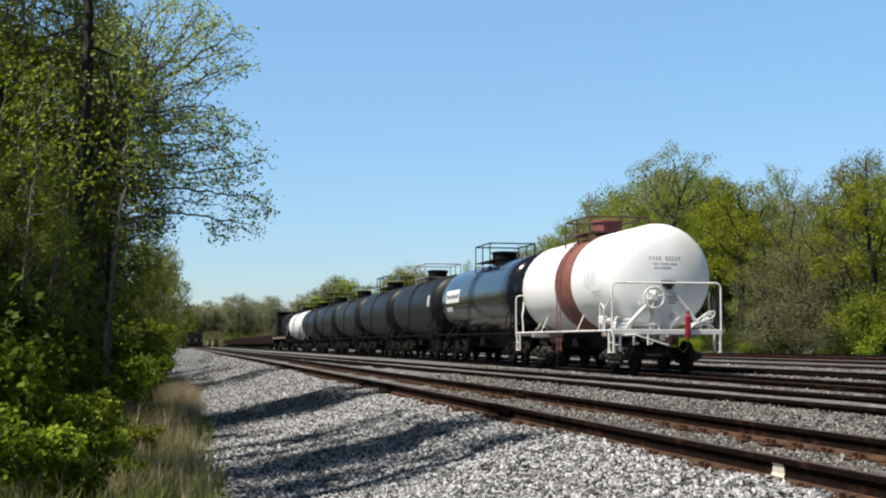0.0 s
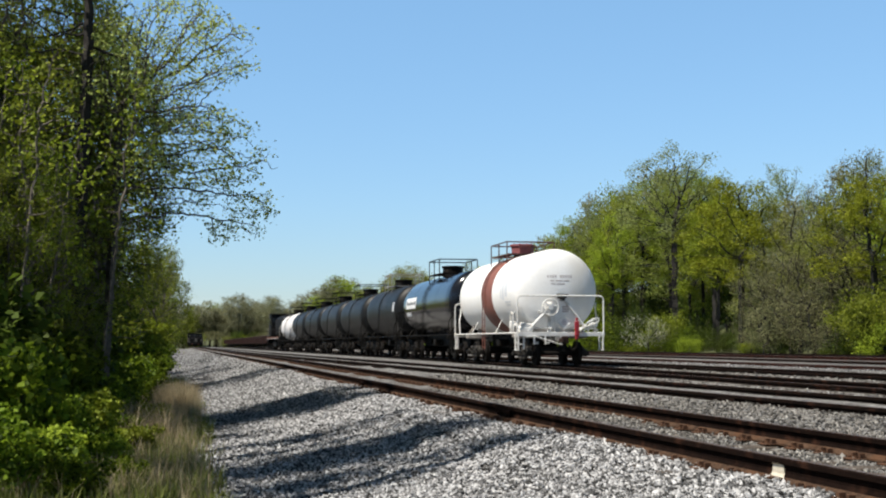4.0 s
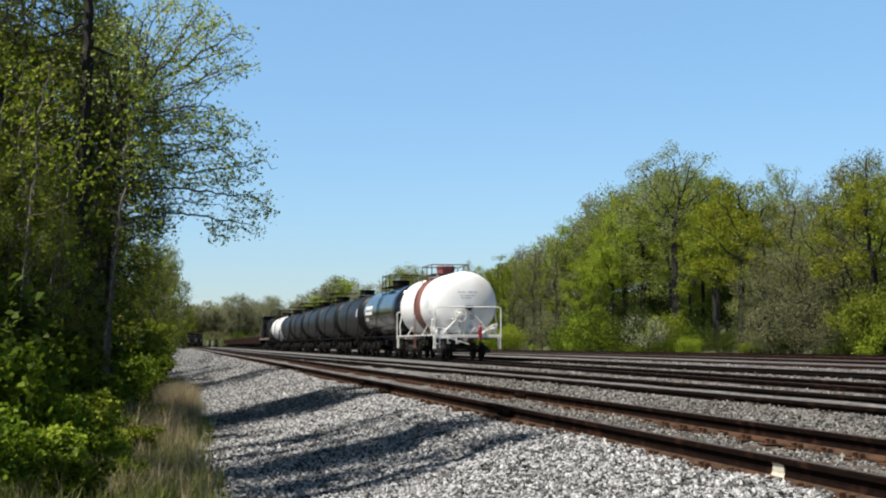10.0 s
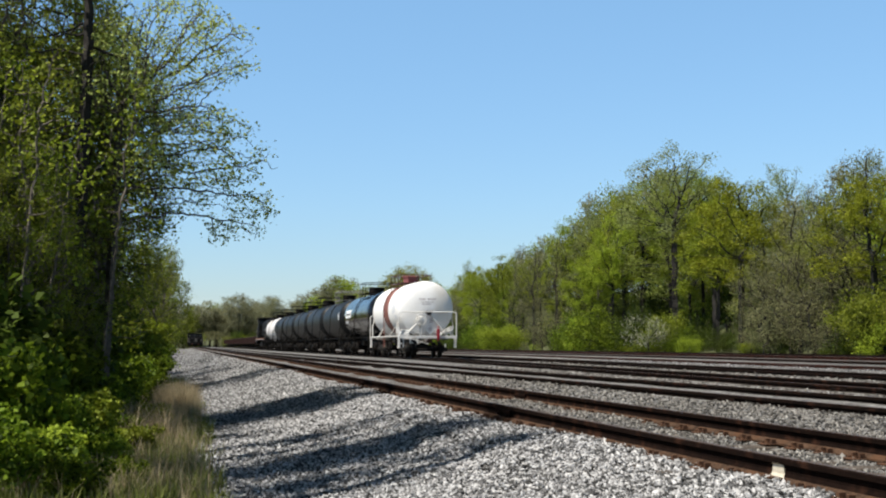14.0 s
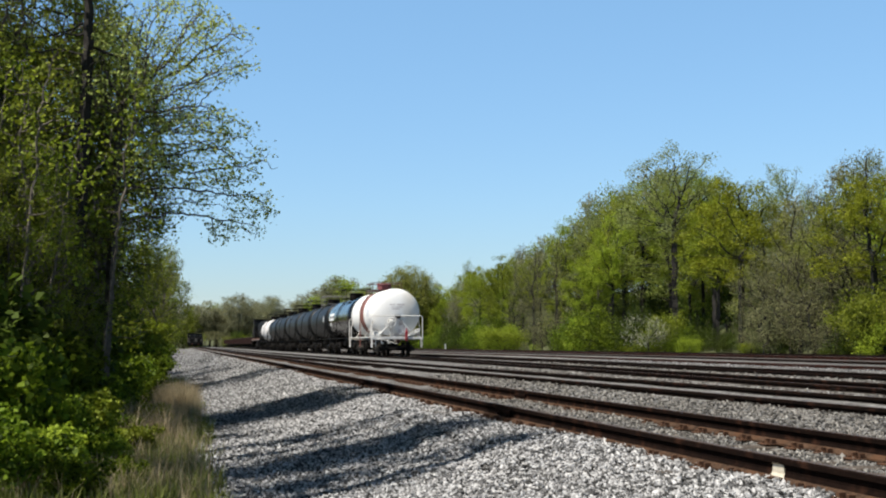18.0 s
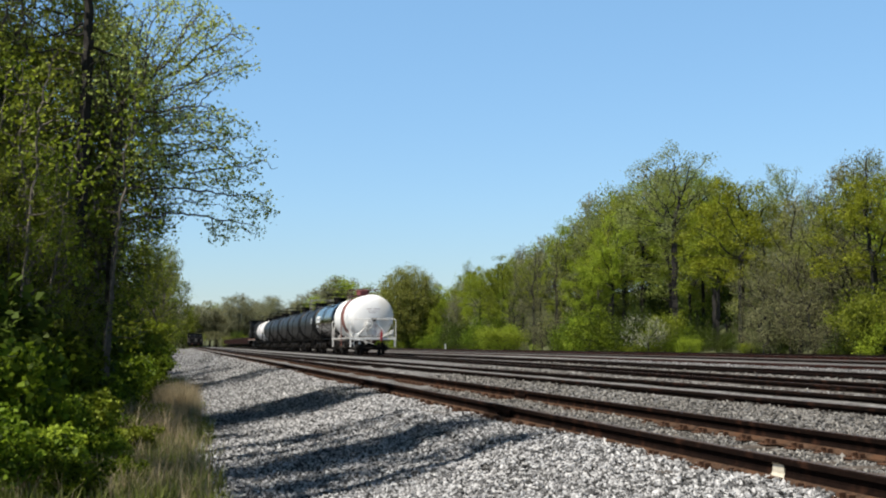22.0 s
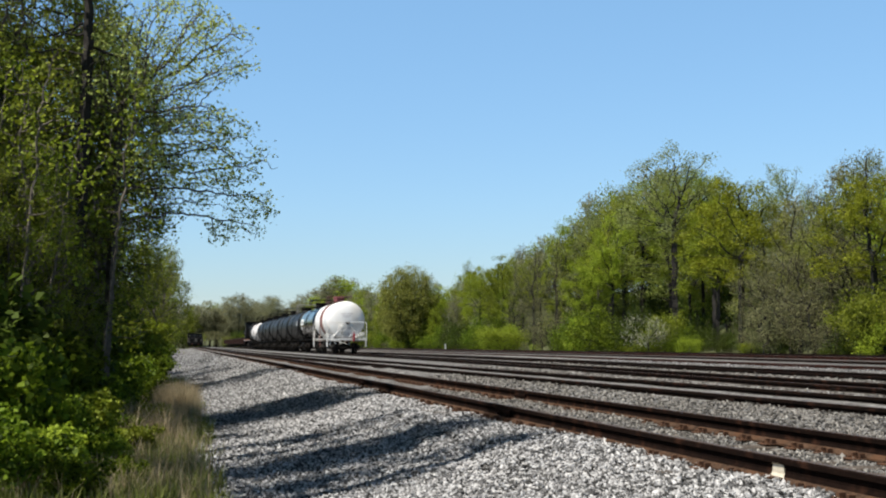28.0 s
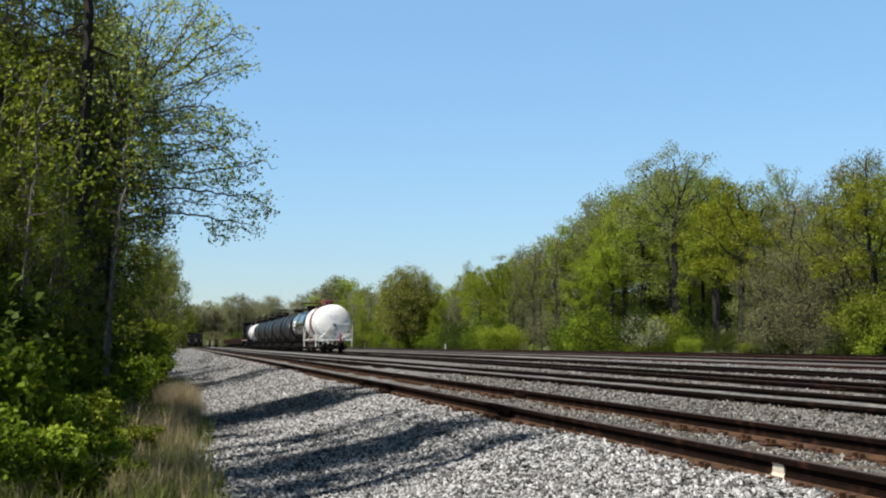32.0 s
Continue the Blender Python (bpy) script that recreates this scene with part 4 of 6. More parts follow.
def build_near_woods():
    """The wood's edge beside the path."""
    G = "trees beside the service path"
    K = 0.95
    rr = random.Random(8)
    # the tree that leans out over the path
    tree("tree", "leaning tree whose airy branches reach over the path", "tree",
         [(-0.3, 0, 8.6, 1.9, 2.0, 1.8), (1.0, 0, 7.4, 1.9, 1.6, 0.9), (2.0, -0.3, 6.2, 1.3, 1.2, 0.75), (3.0, 0, 5.3, 0.9, 0.9, 0.5), (2.6, 0.3, 4.6, 0.9, 0.8, 0.35), (1.4, 0.4, 5.6, 1.1, 1.0, 0.6), (1.9, 0, 9.2, 1.1, 1.2, 0.7), (0.9, 0, 10.4, 1.7, 1.4, 0.8), 
          (0.2, -0.5, 6.2, 1.3, 1.2, 0.8), (0.7, 0.2, 8.4, 1.4, 1.3, 1.2), (2.3, 0.2, 7.4, 0.9, 0.9, 0.6), (-1.2, 0, 4.6, 1.2, 1.2, 1.0), (2.5, 0, 10.0, 0.85, 0.8, 0.4), (2.7, 0.1, 9.3, 0.7, 0.7, 0.35), (3.4, 0.1, 6.6, 0.6, 0.6, 0.5)], 5400, (-0.9, 0, -1.4), (-0.5, 0, 8.0), 0.17, 0.125, 0.0075, 0.10, M_LEAFPALE, 9, 0.13, 51, M_TWIG,
         at=pose(-0.836, 23.47, -0.119) @ Matrix.Scale(0.6175, 4), group=G, reach=3.4, droop=0.4, leafy=1.5, clump=1.5)
    kinds = []
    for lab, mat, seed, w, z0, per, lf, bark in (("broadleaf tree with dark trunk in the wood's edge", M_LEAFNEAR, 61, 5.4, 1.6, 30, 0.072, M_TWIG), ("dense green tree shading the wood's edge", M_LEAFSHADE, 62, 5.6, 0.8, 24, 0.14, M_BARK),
                                                 ("thin pale-barked tree in young leaf", M_LEAFNEAR, 63, 4.6, 2.2, 28, 0.072, M_BARKPALE), ("yellow-green tree in fresh leaf beside the path", M_LEAFGLOW, 64, 5.2, 2.0, 28, 0.072, M_BARKPALE)):
        dense = mat is M_LEAFSHADE
        kinds.append(tree("tree", lab, "tree", crown_blobs(11.0, w, z0, random.Random(seed), 20), 1500 if dense else 3800, (0, 0, -0.4), (0.2, 0, z0 + 2.5), 0.30 if dense else 0.20, 0.13, 0.010 if dense else 0.007, lf, mat, per, 0.20 if dense else 0.11, seed, bark, reach=3.2, group=G, leafy=2.2 if dense else 1.15, sides=3 if dense else 4, least=0.013 if dense else 0.0, simple=dense, clump=0.0 if dense else 1.9))
    for lab, mat, seed in (("green tree in spring leaf further along the path", M_LEAF, 65), ("olive tree in young leaf further along the path", M_LEAFOLIVE, 66)):
        kinds.append(tree("tree", lab, "tree", crown_blobs(11.0, 5.2, 1.0, random.Random(seed), 12), 1000, (0, 0, -0.4), (0.2, 0, 3.5), 0.36, 0.15, 0.014, 0.19, mat, 16, 0.26, seed, reach=3.2, group=G, sides=3, least=0.016, simple=True))
    # tall trees set back in the wood; their crowns reach out in a row and shade the path
    reach_out = SUN_FROM / SUN_FROM.z
    near_shade = [([(0.1, 14.9, 1.15), (0.9, 15.15, 1.15), (1.6, 15.35, 1.05)], 13.0, 71),
                  ([(2.3, 15.55, 1.0), (3.0, 15.75, 0.9), (3.5, 15.9, 0.7)], 13.5, 72),
                  ([(0.3, 13.0, 0.5), (1.2, 13.3, 0.55), (2.1, 13.6, 0.4)], 12.5, 74),
                  ([(0.9, 16.9, 0.35), (1.7, 17.15, 0.4), (2.6, 17.4, 0.35)], 12.0, 77),
                  ([(1.9, 12.6, 0.35), (2.7, 12.9, 0.4), (3.3, 13.1, 0.3)], 12.4, 76),
                  ([(0.8, 18.3, 0.35), (1.6, 18.5, 0.45), (2.5, 18.8, 0.35)], 12.2, 81)]
    far_shade = [([(0.5, 26.8, 0.5), (1.4, 27.1, 0.65), (2.2, 27.4, 0.5)], 11.5, 79),
                 ([(2.4, 26.2, 0.4), (3.1, 26.5, 0.6), (3.8, 26.7, 0.5)], 12.2, 80),
                 ([(-0.6, 58.0, 1.2), (0.5, 58.3, 1.1), (1.4, 58.6, 0.9)], 12.5, 78)]
    for spots, high, seed in near_shade + far_shade:
        bx, by = spots[0][0] + reach_out.x * high - 1.2, spots[0][1] + reach_out.y * high
        crown = [(sx + reach_out.x * high - bx, sy + reach_out.y * high - by, high - surface_z(bx, by) + rr.uniform(-0.5, 0.5), r, r, 0.55) for sx, sy, r in spots]
        tree("tree", "tall tree set back from the path, shading it", "tree", crown, 620, (0, 0, -1.0), (0.2, 0, high - 1.5), 0.26, 0.16, 0.012, 0.17, M_LEAF, 20, 0.24, seed, reach=3.2, group=G, sides=3, at=pose(bx, by, surface_z(bx, by)))
    tree("tree", "slender dark-trunked tree rising from the wood's edge", "tree", [(-0.4, 0, 8.6, 1.1, 1.0, 1.0), (-0.9, 0.3, 7.0, 1.0, 1.0, 0.6), (0.6, -0.2, 6.4, 0.7, 0.7, 0.3), (-0.7, -0.3, 5.2, 0.8, 0.8, 0.4)], 700, (0, 0, -0.4), (0.15, 0, 8.4), 0.20, 0.105, 0.007, 0.10, M_LEAFOLIVE, 4, 0.12, 75, M_BARK,
         at=pose(-1.77, 22.7, surface_z(-1.77, 22.7)) @ Matrix.Scale(K, 4), group=G, leafy=1.15)
    first = set()
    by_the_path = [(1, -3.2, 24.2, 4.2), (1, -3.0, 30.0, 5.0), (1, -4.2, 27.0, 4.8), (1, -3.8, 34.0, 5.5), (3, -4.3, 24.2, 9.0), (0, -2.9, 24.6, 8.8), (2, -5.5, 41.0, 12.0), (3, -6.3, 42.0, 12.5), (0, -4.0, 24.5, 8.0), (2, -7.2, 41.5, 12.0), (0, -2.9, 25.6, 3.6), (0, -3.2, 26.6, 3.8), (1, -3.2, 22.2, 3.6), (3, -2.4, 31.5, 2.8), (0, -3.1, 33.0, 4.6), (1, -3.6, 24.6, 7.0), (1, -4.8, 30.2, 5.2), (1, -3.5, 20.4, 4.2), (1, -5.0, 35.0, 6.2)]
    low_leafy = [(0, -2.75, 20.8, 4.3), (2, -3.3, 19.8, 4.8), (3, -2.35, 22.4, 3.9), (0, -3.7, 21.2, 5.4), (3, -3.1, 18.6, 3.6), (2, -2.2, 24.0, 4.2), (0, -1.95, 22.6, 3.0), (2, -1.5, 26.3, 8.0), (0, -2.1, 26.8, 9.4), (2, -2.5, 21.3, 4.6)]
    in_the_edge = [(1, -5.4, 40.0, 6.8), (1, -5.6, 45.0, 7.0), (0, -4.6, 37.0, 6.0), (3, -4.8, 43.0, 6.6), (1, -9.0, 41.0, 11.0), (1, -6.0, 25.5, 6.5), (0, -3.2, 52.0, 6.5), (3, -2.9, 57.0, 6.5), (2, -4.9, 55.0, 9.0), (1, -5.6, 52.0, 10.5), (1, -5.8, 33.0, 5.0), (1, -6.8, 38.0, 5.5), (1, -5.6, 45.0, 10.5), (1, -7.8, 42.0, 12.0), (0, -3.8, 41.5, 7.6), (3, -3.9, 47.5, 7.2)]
    band_makers = [(2, -1.75, 25.3, 7.8), (2, -2.5, 25.2, 8.6), (3, -3.9, 24.8, 9.0), (2, -4.3, 23.0, 8.8), (2, -3.1, 45.5, 12.2), (0, -4.2, 47.5, 12.0), (2, -1.15, 62.0, 6.0), (2, -1.4, 70.0, 6.4), (4, -2.2, 65.0, 6.6)]
    further_back = [(4, -2.3, 73.0, 7.5), (5, -5.2, 69.0, 8.0), (4, -1.7, 86.0, 7.4), (5, -1.6, 94.0, 8.2), (4, -1.9, 103.0, 8.4), (5, -2.4, 118.0, 8.6), (4, -2.8, 140.0, 9.4), (4, -4.6, 165.0, 9.6), (5, -5.4, 192.0, 10.5), (5, -6.2, 225.0, 12.0), (4, -7.2, 260.0, 13.0), (1, -6.6, 58.0, 9.0), (4, -5.8, 79.0, 8.0), (4, -7.0, 90.0, 10.0), (4, -7.5, 110.0, 10.0), (4, -8.5, 150.0, 11.0), (5, -9.5, 200.0, 13.0), (4, -10.5, 300.0, 15.0), (1, -5.6, 21.0, 4.5), (1, -5.2, 18.0, 4.0)]
    for k, x, y, h in by_the_path + low_leafy + in_the_edge + band_makers + further_back:
        x, y, s = K * x, K * y, K * h / 10.3
        m = pose(x, y, surface_z(x, y) - 0.1, rr.uniform(-3, 3), rr.uniform(-1, 5), rr.uniform(0, 360)) @ Matrix.Diagonal((s * rr.uniform(0.9, 1.1), s, s, 1))
        if k in first:
            copy_at(kinds[k], m)
        else:
            first.add(k)
            kinds[k].matrix_basis = m
    # thin leaning stems, pale in the sun
    for x, y, lean, h in ((-2.35, 21.4, 7, 5.2), (-2.55, 20.6, 4, 6.2), (-1.5, 23.6, 5, 6.5), (-2.2, 20.9, -4, 6.0)):
        tree("sapling", "thin pale leaning sapling at the wood's edge", "tree", [(0.1, 0, h * 0.8, 0.5, 0.5, h * 0.2), (0.2, 0.1, h * 0.55, 0.5, 0.5, h * 0.12)], 240, (0, 0, -0.3), (0.05, 0, h * 0.6), 0.20, 0.024, 0.006, 0.09, M_LEAF, 6, 0.10, int(x * -100), M_BARKPALE,
             at=pose(K * x, K * y, surface_z(K * x, K * y), 0, lean, 0) @ Matrix.Scale(K, 4), group=G)
    # bushes at the foot of the trees
    bushes = []
    # the second kind has the gloom under the trees painted into its leaves
    for lab, mat, seed, per in (("bright green leafy bush beside the path", M_LEAFBRIGHT, 41, 11), ("bush under the trees with shade put into its dark-green leaves", M_LEAFDARK, 42, 11), ("green bush in fresh leaf beside the path", M_LEAF, 43, 10)):
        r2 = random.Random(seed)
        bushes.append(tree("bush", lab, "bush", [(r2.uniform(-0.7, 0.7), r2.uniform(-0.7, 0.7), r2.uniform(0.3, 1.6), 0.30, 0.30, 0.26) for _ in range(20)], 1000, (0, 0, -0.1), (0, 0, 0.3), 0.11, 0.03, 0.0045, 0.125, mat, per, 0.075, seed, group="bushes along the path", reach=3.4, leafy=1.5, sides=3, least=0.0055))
    taken = set()
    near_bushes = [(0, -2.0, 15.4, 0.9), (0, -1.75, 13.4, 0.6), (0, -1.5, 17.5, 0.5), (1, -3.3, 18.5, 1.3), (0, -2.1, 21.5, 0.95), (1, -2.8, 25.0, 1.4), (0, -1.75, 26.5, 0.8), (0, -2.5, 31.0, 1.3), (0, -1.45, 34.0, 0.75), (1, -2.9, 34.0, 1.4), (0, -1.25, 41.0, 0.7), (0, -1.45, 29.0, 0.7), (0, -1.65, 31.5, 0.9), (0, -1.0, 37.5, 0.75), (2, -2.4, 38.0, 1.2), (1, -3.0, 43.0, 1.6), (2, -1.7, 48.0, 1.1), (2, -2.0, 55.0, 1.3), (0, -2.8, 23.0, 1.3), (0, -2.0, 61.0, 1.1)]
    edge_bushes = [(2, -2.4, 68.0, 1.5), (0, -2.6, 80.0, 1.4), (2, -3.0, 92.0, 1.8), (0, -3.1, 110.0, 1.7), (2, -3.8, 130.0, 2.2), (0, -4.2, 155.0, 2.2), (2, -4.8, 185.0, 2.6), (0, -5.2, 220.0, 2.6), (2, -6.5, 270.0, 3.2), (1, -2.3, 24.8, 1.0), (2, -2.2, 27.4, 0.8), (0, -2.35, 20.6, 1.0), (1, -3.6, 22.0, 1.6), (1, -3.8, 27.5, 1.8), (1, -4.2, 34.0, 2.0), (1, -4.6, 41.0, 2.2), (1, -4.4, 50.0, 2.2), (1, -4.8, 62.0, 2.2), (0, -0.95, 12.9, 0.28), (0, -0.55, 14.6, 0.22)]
    low_bushes = [(0, -1.5, 23.6, 0.6), (0, -1.1, 16.2, 0.36), (2, -0.6, 18.4, 0.28), (0, -0.9, 20.5, 0.36), (2, -0.35, 22.5, 0.25), (0, -1.3, 25.0, 0.5), (2, -1.25, 14.2, 0.4), (0, -1.1, 30.0, 0.4), (2, -1.2, 19.0, 0.5), (0, -1.5, 51.0, 0.8), (0, -1.35, 58.0, 0.85), (2, -1.15, 46.0, 0.55), (0, -1.7, 44.0, 0.8), (0, -1.5, 66.0, 1.0)]
    weeds = [(rr.choice((0, 2, 2)), rr.uniform(-1.9, -0.45), rr.uniform(13.5, 25.0), rr.uniform(0.14, 0.34)) for _ in range(22)]
    for k, x, y, s in near_bushes + edge_bushes + low_bushes + weeds:
        x, y, s = K * x, K * y, K * s
        m = pose(x, y, surface_z(x, y), 0, 0, rr.uniform(0, 360)) @ Matrix.Diagonal((s * rr.uniform(0.9, 1.2), s, s * rr.uniform(0.85, 1.1), 1))
        if k in taken:
            copy_at(bushes[k], m)
        else:
            taken.add(k)
            bushes[k].matrix_basis = m


build_near_woods()


def build_grass():
    rng = np.random.default_rng(3)

    def blades(name, mat, spots, h0, h1, w, label):
        n = len(spots)
        c = np.array(spots)
        hh = rng.uniform(h0, h1, n)[:, None]
        a = rng.uniform(0, 2 * math.pi, n)
        s = np.stack([np.cos(a), np.sin(a), np.zeros(n)], 1) * w * rng.uniform(0.6, 1.4, n)[:, None]
        lean = rng.normal(0, 0.22, (n, 3))
        lean[:, 2] = 0
        up = np.array([[0, 0, 1.0]]) * hh
        mid = c + up * 0.55 + lean * hh * 0.35
        tip = c + up * (1 - 0.25 * np.abs(lean[:, :1])) + lean * hh * 1.2
        q = np.concatenate([np.stack([c - s, c + s, mid + s * 0.7, mid - s * 0.7], 1), np.stack([mid - s * 0.7, mid + s * 0.7, tip + s * 0.1, tip - s * 0.1], 1)])
        tagged(quads_object(name, q, 4, mat), label, "grass", kind="stuff")

    def spread(n, x0, x1, y0, y1, clump):
        cx, cy = rng.uniform(x0, x1, n // 14), y0 + (y1 - y0) * rng.uniform(0, 1, n // 14) ** 1.4
        i = rng.integers(0, len(cx), n)
        x, y = cx[i] + rng.normal(0, clump, n), cy[i] + rng.normal(0, clump, n)
        return [(a, b, surface_z(a, b) - 0.02) for a, b in zip(x, y)]
    dry = spread(4600, -1.6, 0.0, 12.0, 47.0, 0.12) + spread(4600, -0.50, 0.15, 26.0, 38.0, 0.10) + spread(600, 0.0, 0.25, 11.5, 38.0, 0.05) + spread(2600, -0.85, 0.15, 13.0, 32.0, 0.15)
    blades("tall_dry_grass", M_DRYGRASS, spread(2600, -0.42, 0.10, 27.6, 31.5, 0.13) + spread(900, -0.9, -0.2, 19.0, 24.0, 0.12), 0.32, 0.72, 0.0052, "tall clump of bleached straw-coloured grass beside the path")
    blades("dry_grass", M_DRYGRASS, dry, 0.09, 0.42, 0.0048, "tall dry straw-coloured grass along the path's edge")
    green = spread(12000, -2.4, -0.05, 11.0, 52.0, 0.14) + spread(6000, -1.05, 0.12, 12.3, 30.0, 0.12) + spread(900, -0.04, 0.42, 11.0, 32.0, 0.03)
    blades("green_grass", M_GREENGRASS, green, 0.06, 0.32, 0.0066, "fresh green grass and weeds along the path's edge")


build_grass()


# ---- rolling stock ----
WHEEL_R = 0.42


def tank_profile(half, r, head):
    prof = []
    for k in range(9):
        a = math.pi / 2 * k / 8
        prof.append((-half - head * math.cos(a), max(0.02, r * math.sin(a))))
    n = 12
    prof += [(-half + 2 * half * k / n, r) for k in range(1, n)]
    for k in range(8, -1, -1):
        a = math.pi / 2 * k / 8
        prof.append((half + head * math.cos(a), max(0.02, r * math.sin(a))))
    return prof


def build_truck(parent, y, wheels, mat):
    """A two-axle truck: side frames with openings, bolster, springs, bearing caps, turning wheelsets."""
    bm = bmesh.new()
    for s in (-1, 1):
        x = s * 0.99
        box(bm, x, 0, 0.60, 0.13, 1.30, 0.13, 0.03)
        box(bm, x, 0, 0.27, 0.13, 0.95, 0.11, 0.03)
        for e in (-1, 1):
            rod(bm, (x, e * 0.42, 0.27), (x, e * 0.83, 0.50), 0.06, 8)
            rod(bm, (x, e * 0.62, 0.62), (x, e * 0.95, 0.50), 0.065, 8)
            box(bm, x, e * 0.89, 0.43, 0.20, 0.28, 0.24, 0.04)
            rod(bm, (x + s * 0.08, e * 0.89, 0.42), (x + s * 0.17, e * 0.89, 0.42), 0.085, 12)
            box(bm, x, e * 0.27, 0.44, 0.12, 0.07, 0.32, 0.01)
        for k in (-0.14, 0.0, 0.14):
            rod(bm, (x, k, 0.30), (x, k, 0.52), 0.055, 8)
    box(bm, 0, 0, 0.56, 2.15, 0.36, 0.20, 0.03)
    t = part("truck", bm, mat, parent)
    t.location = (0, y, 0)
    for e in (-1, 1):
        b = bmesh.new()
        rod(b, (-1.05, 0, 0), (1.05, 0, 0), 0.075, 10)
        for s in (-1, 1):
            lathe(b, [(s * 0.675, 0.36), (s * 0.680, WHEEL_R + 0.025), (s * 0.71, WHEEL_R + 0.02), (s * 0.715, WHEEL_R), (s * 0.815, WHEEL_R - 0.006), (s * 0.82, 0.355), (s * 0.775, 0.34), (s * 0.765, 0.17), (s * 0.81, 0.13), (s * 0.815, 0.09)], 24, axis="x")
        w = part("wheelset", b, M_WHEEL, t, smooth=True)
        w.location = (0, e * 0.89, WHEEL_R)
        wheels.append(w)
    return t


def coupler(bm, y, s):
    box(bm, 0, y + s * 0.25, 0.88, 0.14, 0.6, 0.15, 0.02)
    box(bm, 0.02, y + s * 0.60, 0.88, 0.24, 0.22, 0.26, 0.04)
    box(bm, -0.09, y + s * 0.74, 0.88, 0.09, 0.14, 0.24, 0.03)


def tank_car(name, label, length, tank_mat, gear_mat, kind):
    """A tank car, its middle at the origin, rail top at zero."""
    car = thing(name, label, "tank car", group="tank cars of the train")
    half = length / 2
    acid = kind == "acid"
    R, zc = (1.49, 2.60) if acid else (1.43, 2.59)
    wide, pivot = (1.55, 1.46) if acid else (1.48, 1.75)
    wheels = []
    bm = bmesh.new()
    lathe(bm, tank_profile(half - (0.70 if acid else 1.05), R, 0.52 if acid else 0.62), 64, (0, 0, zc))
    part("tank", bm, tank_mat, car, smooth=True)
    for y in (-half * 0.42, half * 0.42) if kind != "acid" else (-half * 0.55, half * 0.5):
        bm = bmesh.new()
        lathe(bm, [(y - 0.015, R + 0.001), (y - 0.008, R + 0.004), (y + 0.008, R + 0.004), (y + 0.015, R + 0.001)], 56, (0, 0, zc))
        part("weld_seam", bm, tank_mat, car, smooth=True)
    for s in (-1, 1):
        bm = bmesh.new()
        # stub sill, bolster, saddle
        box(bm, 0, s * (half - 1.3), 0.98, 0.42, 2.6, 0.30, 0.02)
        box(bm, 0, s * (half - pivot), 1.06, 2.7, 0.36, 0.22, 0.04)
        for w in (-1, 1):
            box(bm, w * 0.62, s * (half - pivot), 1.26, 0.5, 0.30, 0.34, 0.05)
        part("bolster", bm, M_DIRTYWHITE if acid else gear_mat, car)
        for w in (-1, 1):
            bm = bmesh.new()
            rod(bm, (w * 1.25, s * (half - pivot), 1.16), (w * 0.96, s * (half - pivot), 1.52), 0.045, 8)
            part("saddle_strut", bm, M_DIRTYWHITE if acid else gear_mat, car)
        bm = bmesh.new()
        box(bm, 0, s * (half - 0.18), 1.13, 2 * wide + 0.04, 0.36, 0.06, 0.015)
        box(bm, 0, s * (half - 0.02), 1.09, 2 * wide + 0.06, 0.05, 0.14, 0.01)
        part("end_platform", bm, gear_mat, car)
        bm = bmesh.new()
        pipe(bm, rounded([(-wide, s * (half - 0.02), 0.98), (-wide, s * (half - 0.02), 2.42), (wide, s * (half - 0.02), 2.42), (wide, s * (half - 0.02), 0.98)], 0.16), 0.028 if acid else 0.024)
        part("end_handrail", bm, gear_mat, car)
        for w in (-1, 1):
            bm = bmesh.new()
            x = w * (wide - 0.03)
            for q in (0.02, 0.42):
                box(bm, x, s * (half - q), 0.82, 0.05, 0.06, 0.60, 0.008)
            box(bm, x, s * (half - 0.22), 0.54, 0.10, 0.44, 0.03, 0.006)
            box(bm, x, s * (half - 0.22), 0.80, 0.06, 0.42, 0.03, 0.006)
            part("step", bm, gear_mat, car)
            bm = bmesh.new()
            pipe(bm, rounded([(w * (wide - 0.02), s * (half - 0.95), 1.12), (w * (wide - 0.02), s * (half - 0.80), 1.75), (w * (wide - 0.14), s * (half - 0.55), 2.0), (w * (wide - 0.14), s * (half - 0.50), 2.2)], 0.12, 3), 0.026 if acid else 0.020)
            part("corner_handrail", bm, gear_mat, car)
        bm = bmesh.new()
        coupler(bm, s * (half - 0.2), s)
        part("coupler", bm, M_COUPLER, car)
        build_truck(car, s * (half - pivot), wheels, M_DUSTYGEAR if acid else M_GEAR)
    for w in (-1, 1):
        bm = bmesh.new()
        rod(bm, (w * (wide - 0.02), -half + 0.3, 1.13), (w * (wide - 0.02), half - 0.3, 1.13), 0.026, 8)
        for k in (-0.36, 0.40):
            rod(bm, (w * (wide - 0.02), k * half, 1.13), (w * 1.16, k * half + 0.5, 1.62), 0.014, 6)
        part("side_rail", bm, gear_mat, car)
    bm = bmesh.new()
    rod(bm, (0.25, -0.5, 0.86), (0.25, 0.7, 0.86), 0.2, 14)
    box(bm, 0, 0, 0.88, 0.62, length - 3.2, 0.54, 0.02)
    for y in (-half * 0.5, half * 0.48):
        box(bm, 0, y, 0.86, 0.9, 0.10, 0.22, 0.01)
    rod(bm, (0.1, -half + 1.5, 0.62), (0.1, half - 1.5, 0.62), 0.022, 6)
    box(bm, -0.55, 1.1, 0.80, 0.35, 0.5, 0.3, 0.04)
    rod(bm, (0, -0.1, zc - R - 0.32), (0, -0.1, zc - R + 0.05), 0.16, 12)
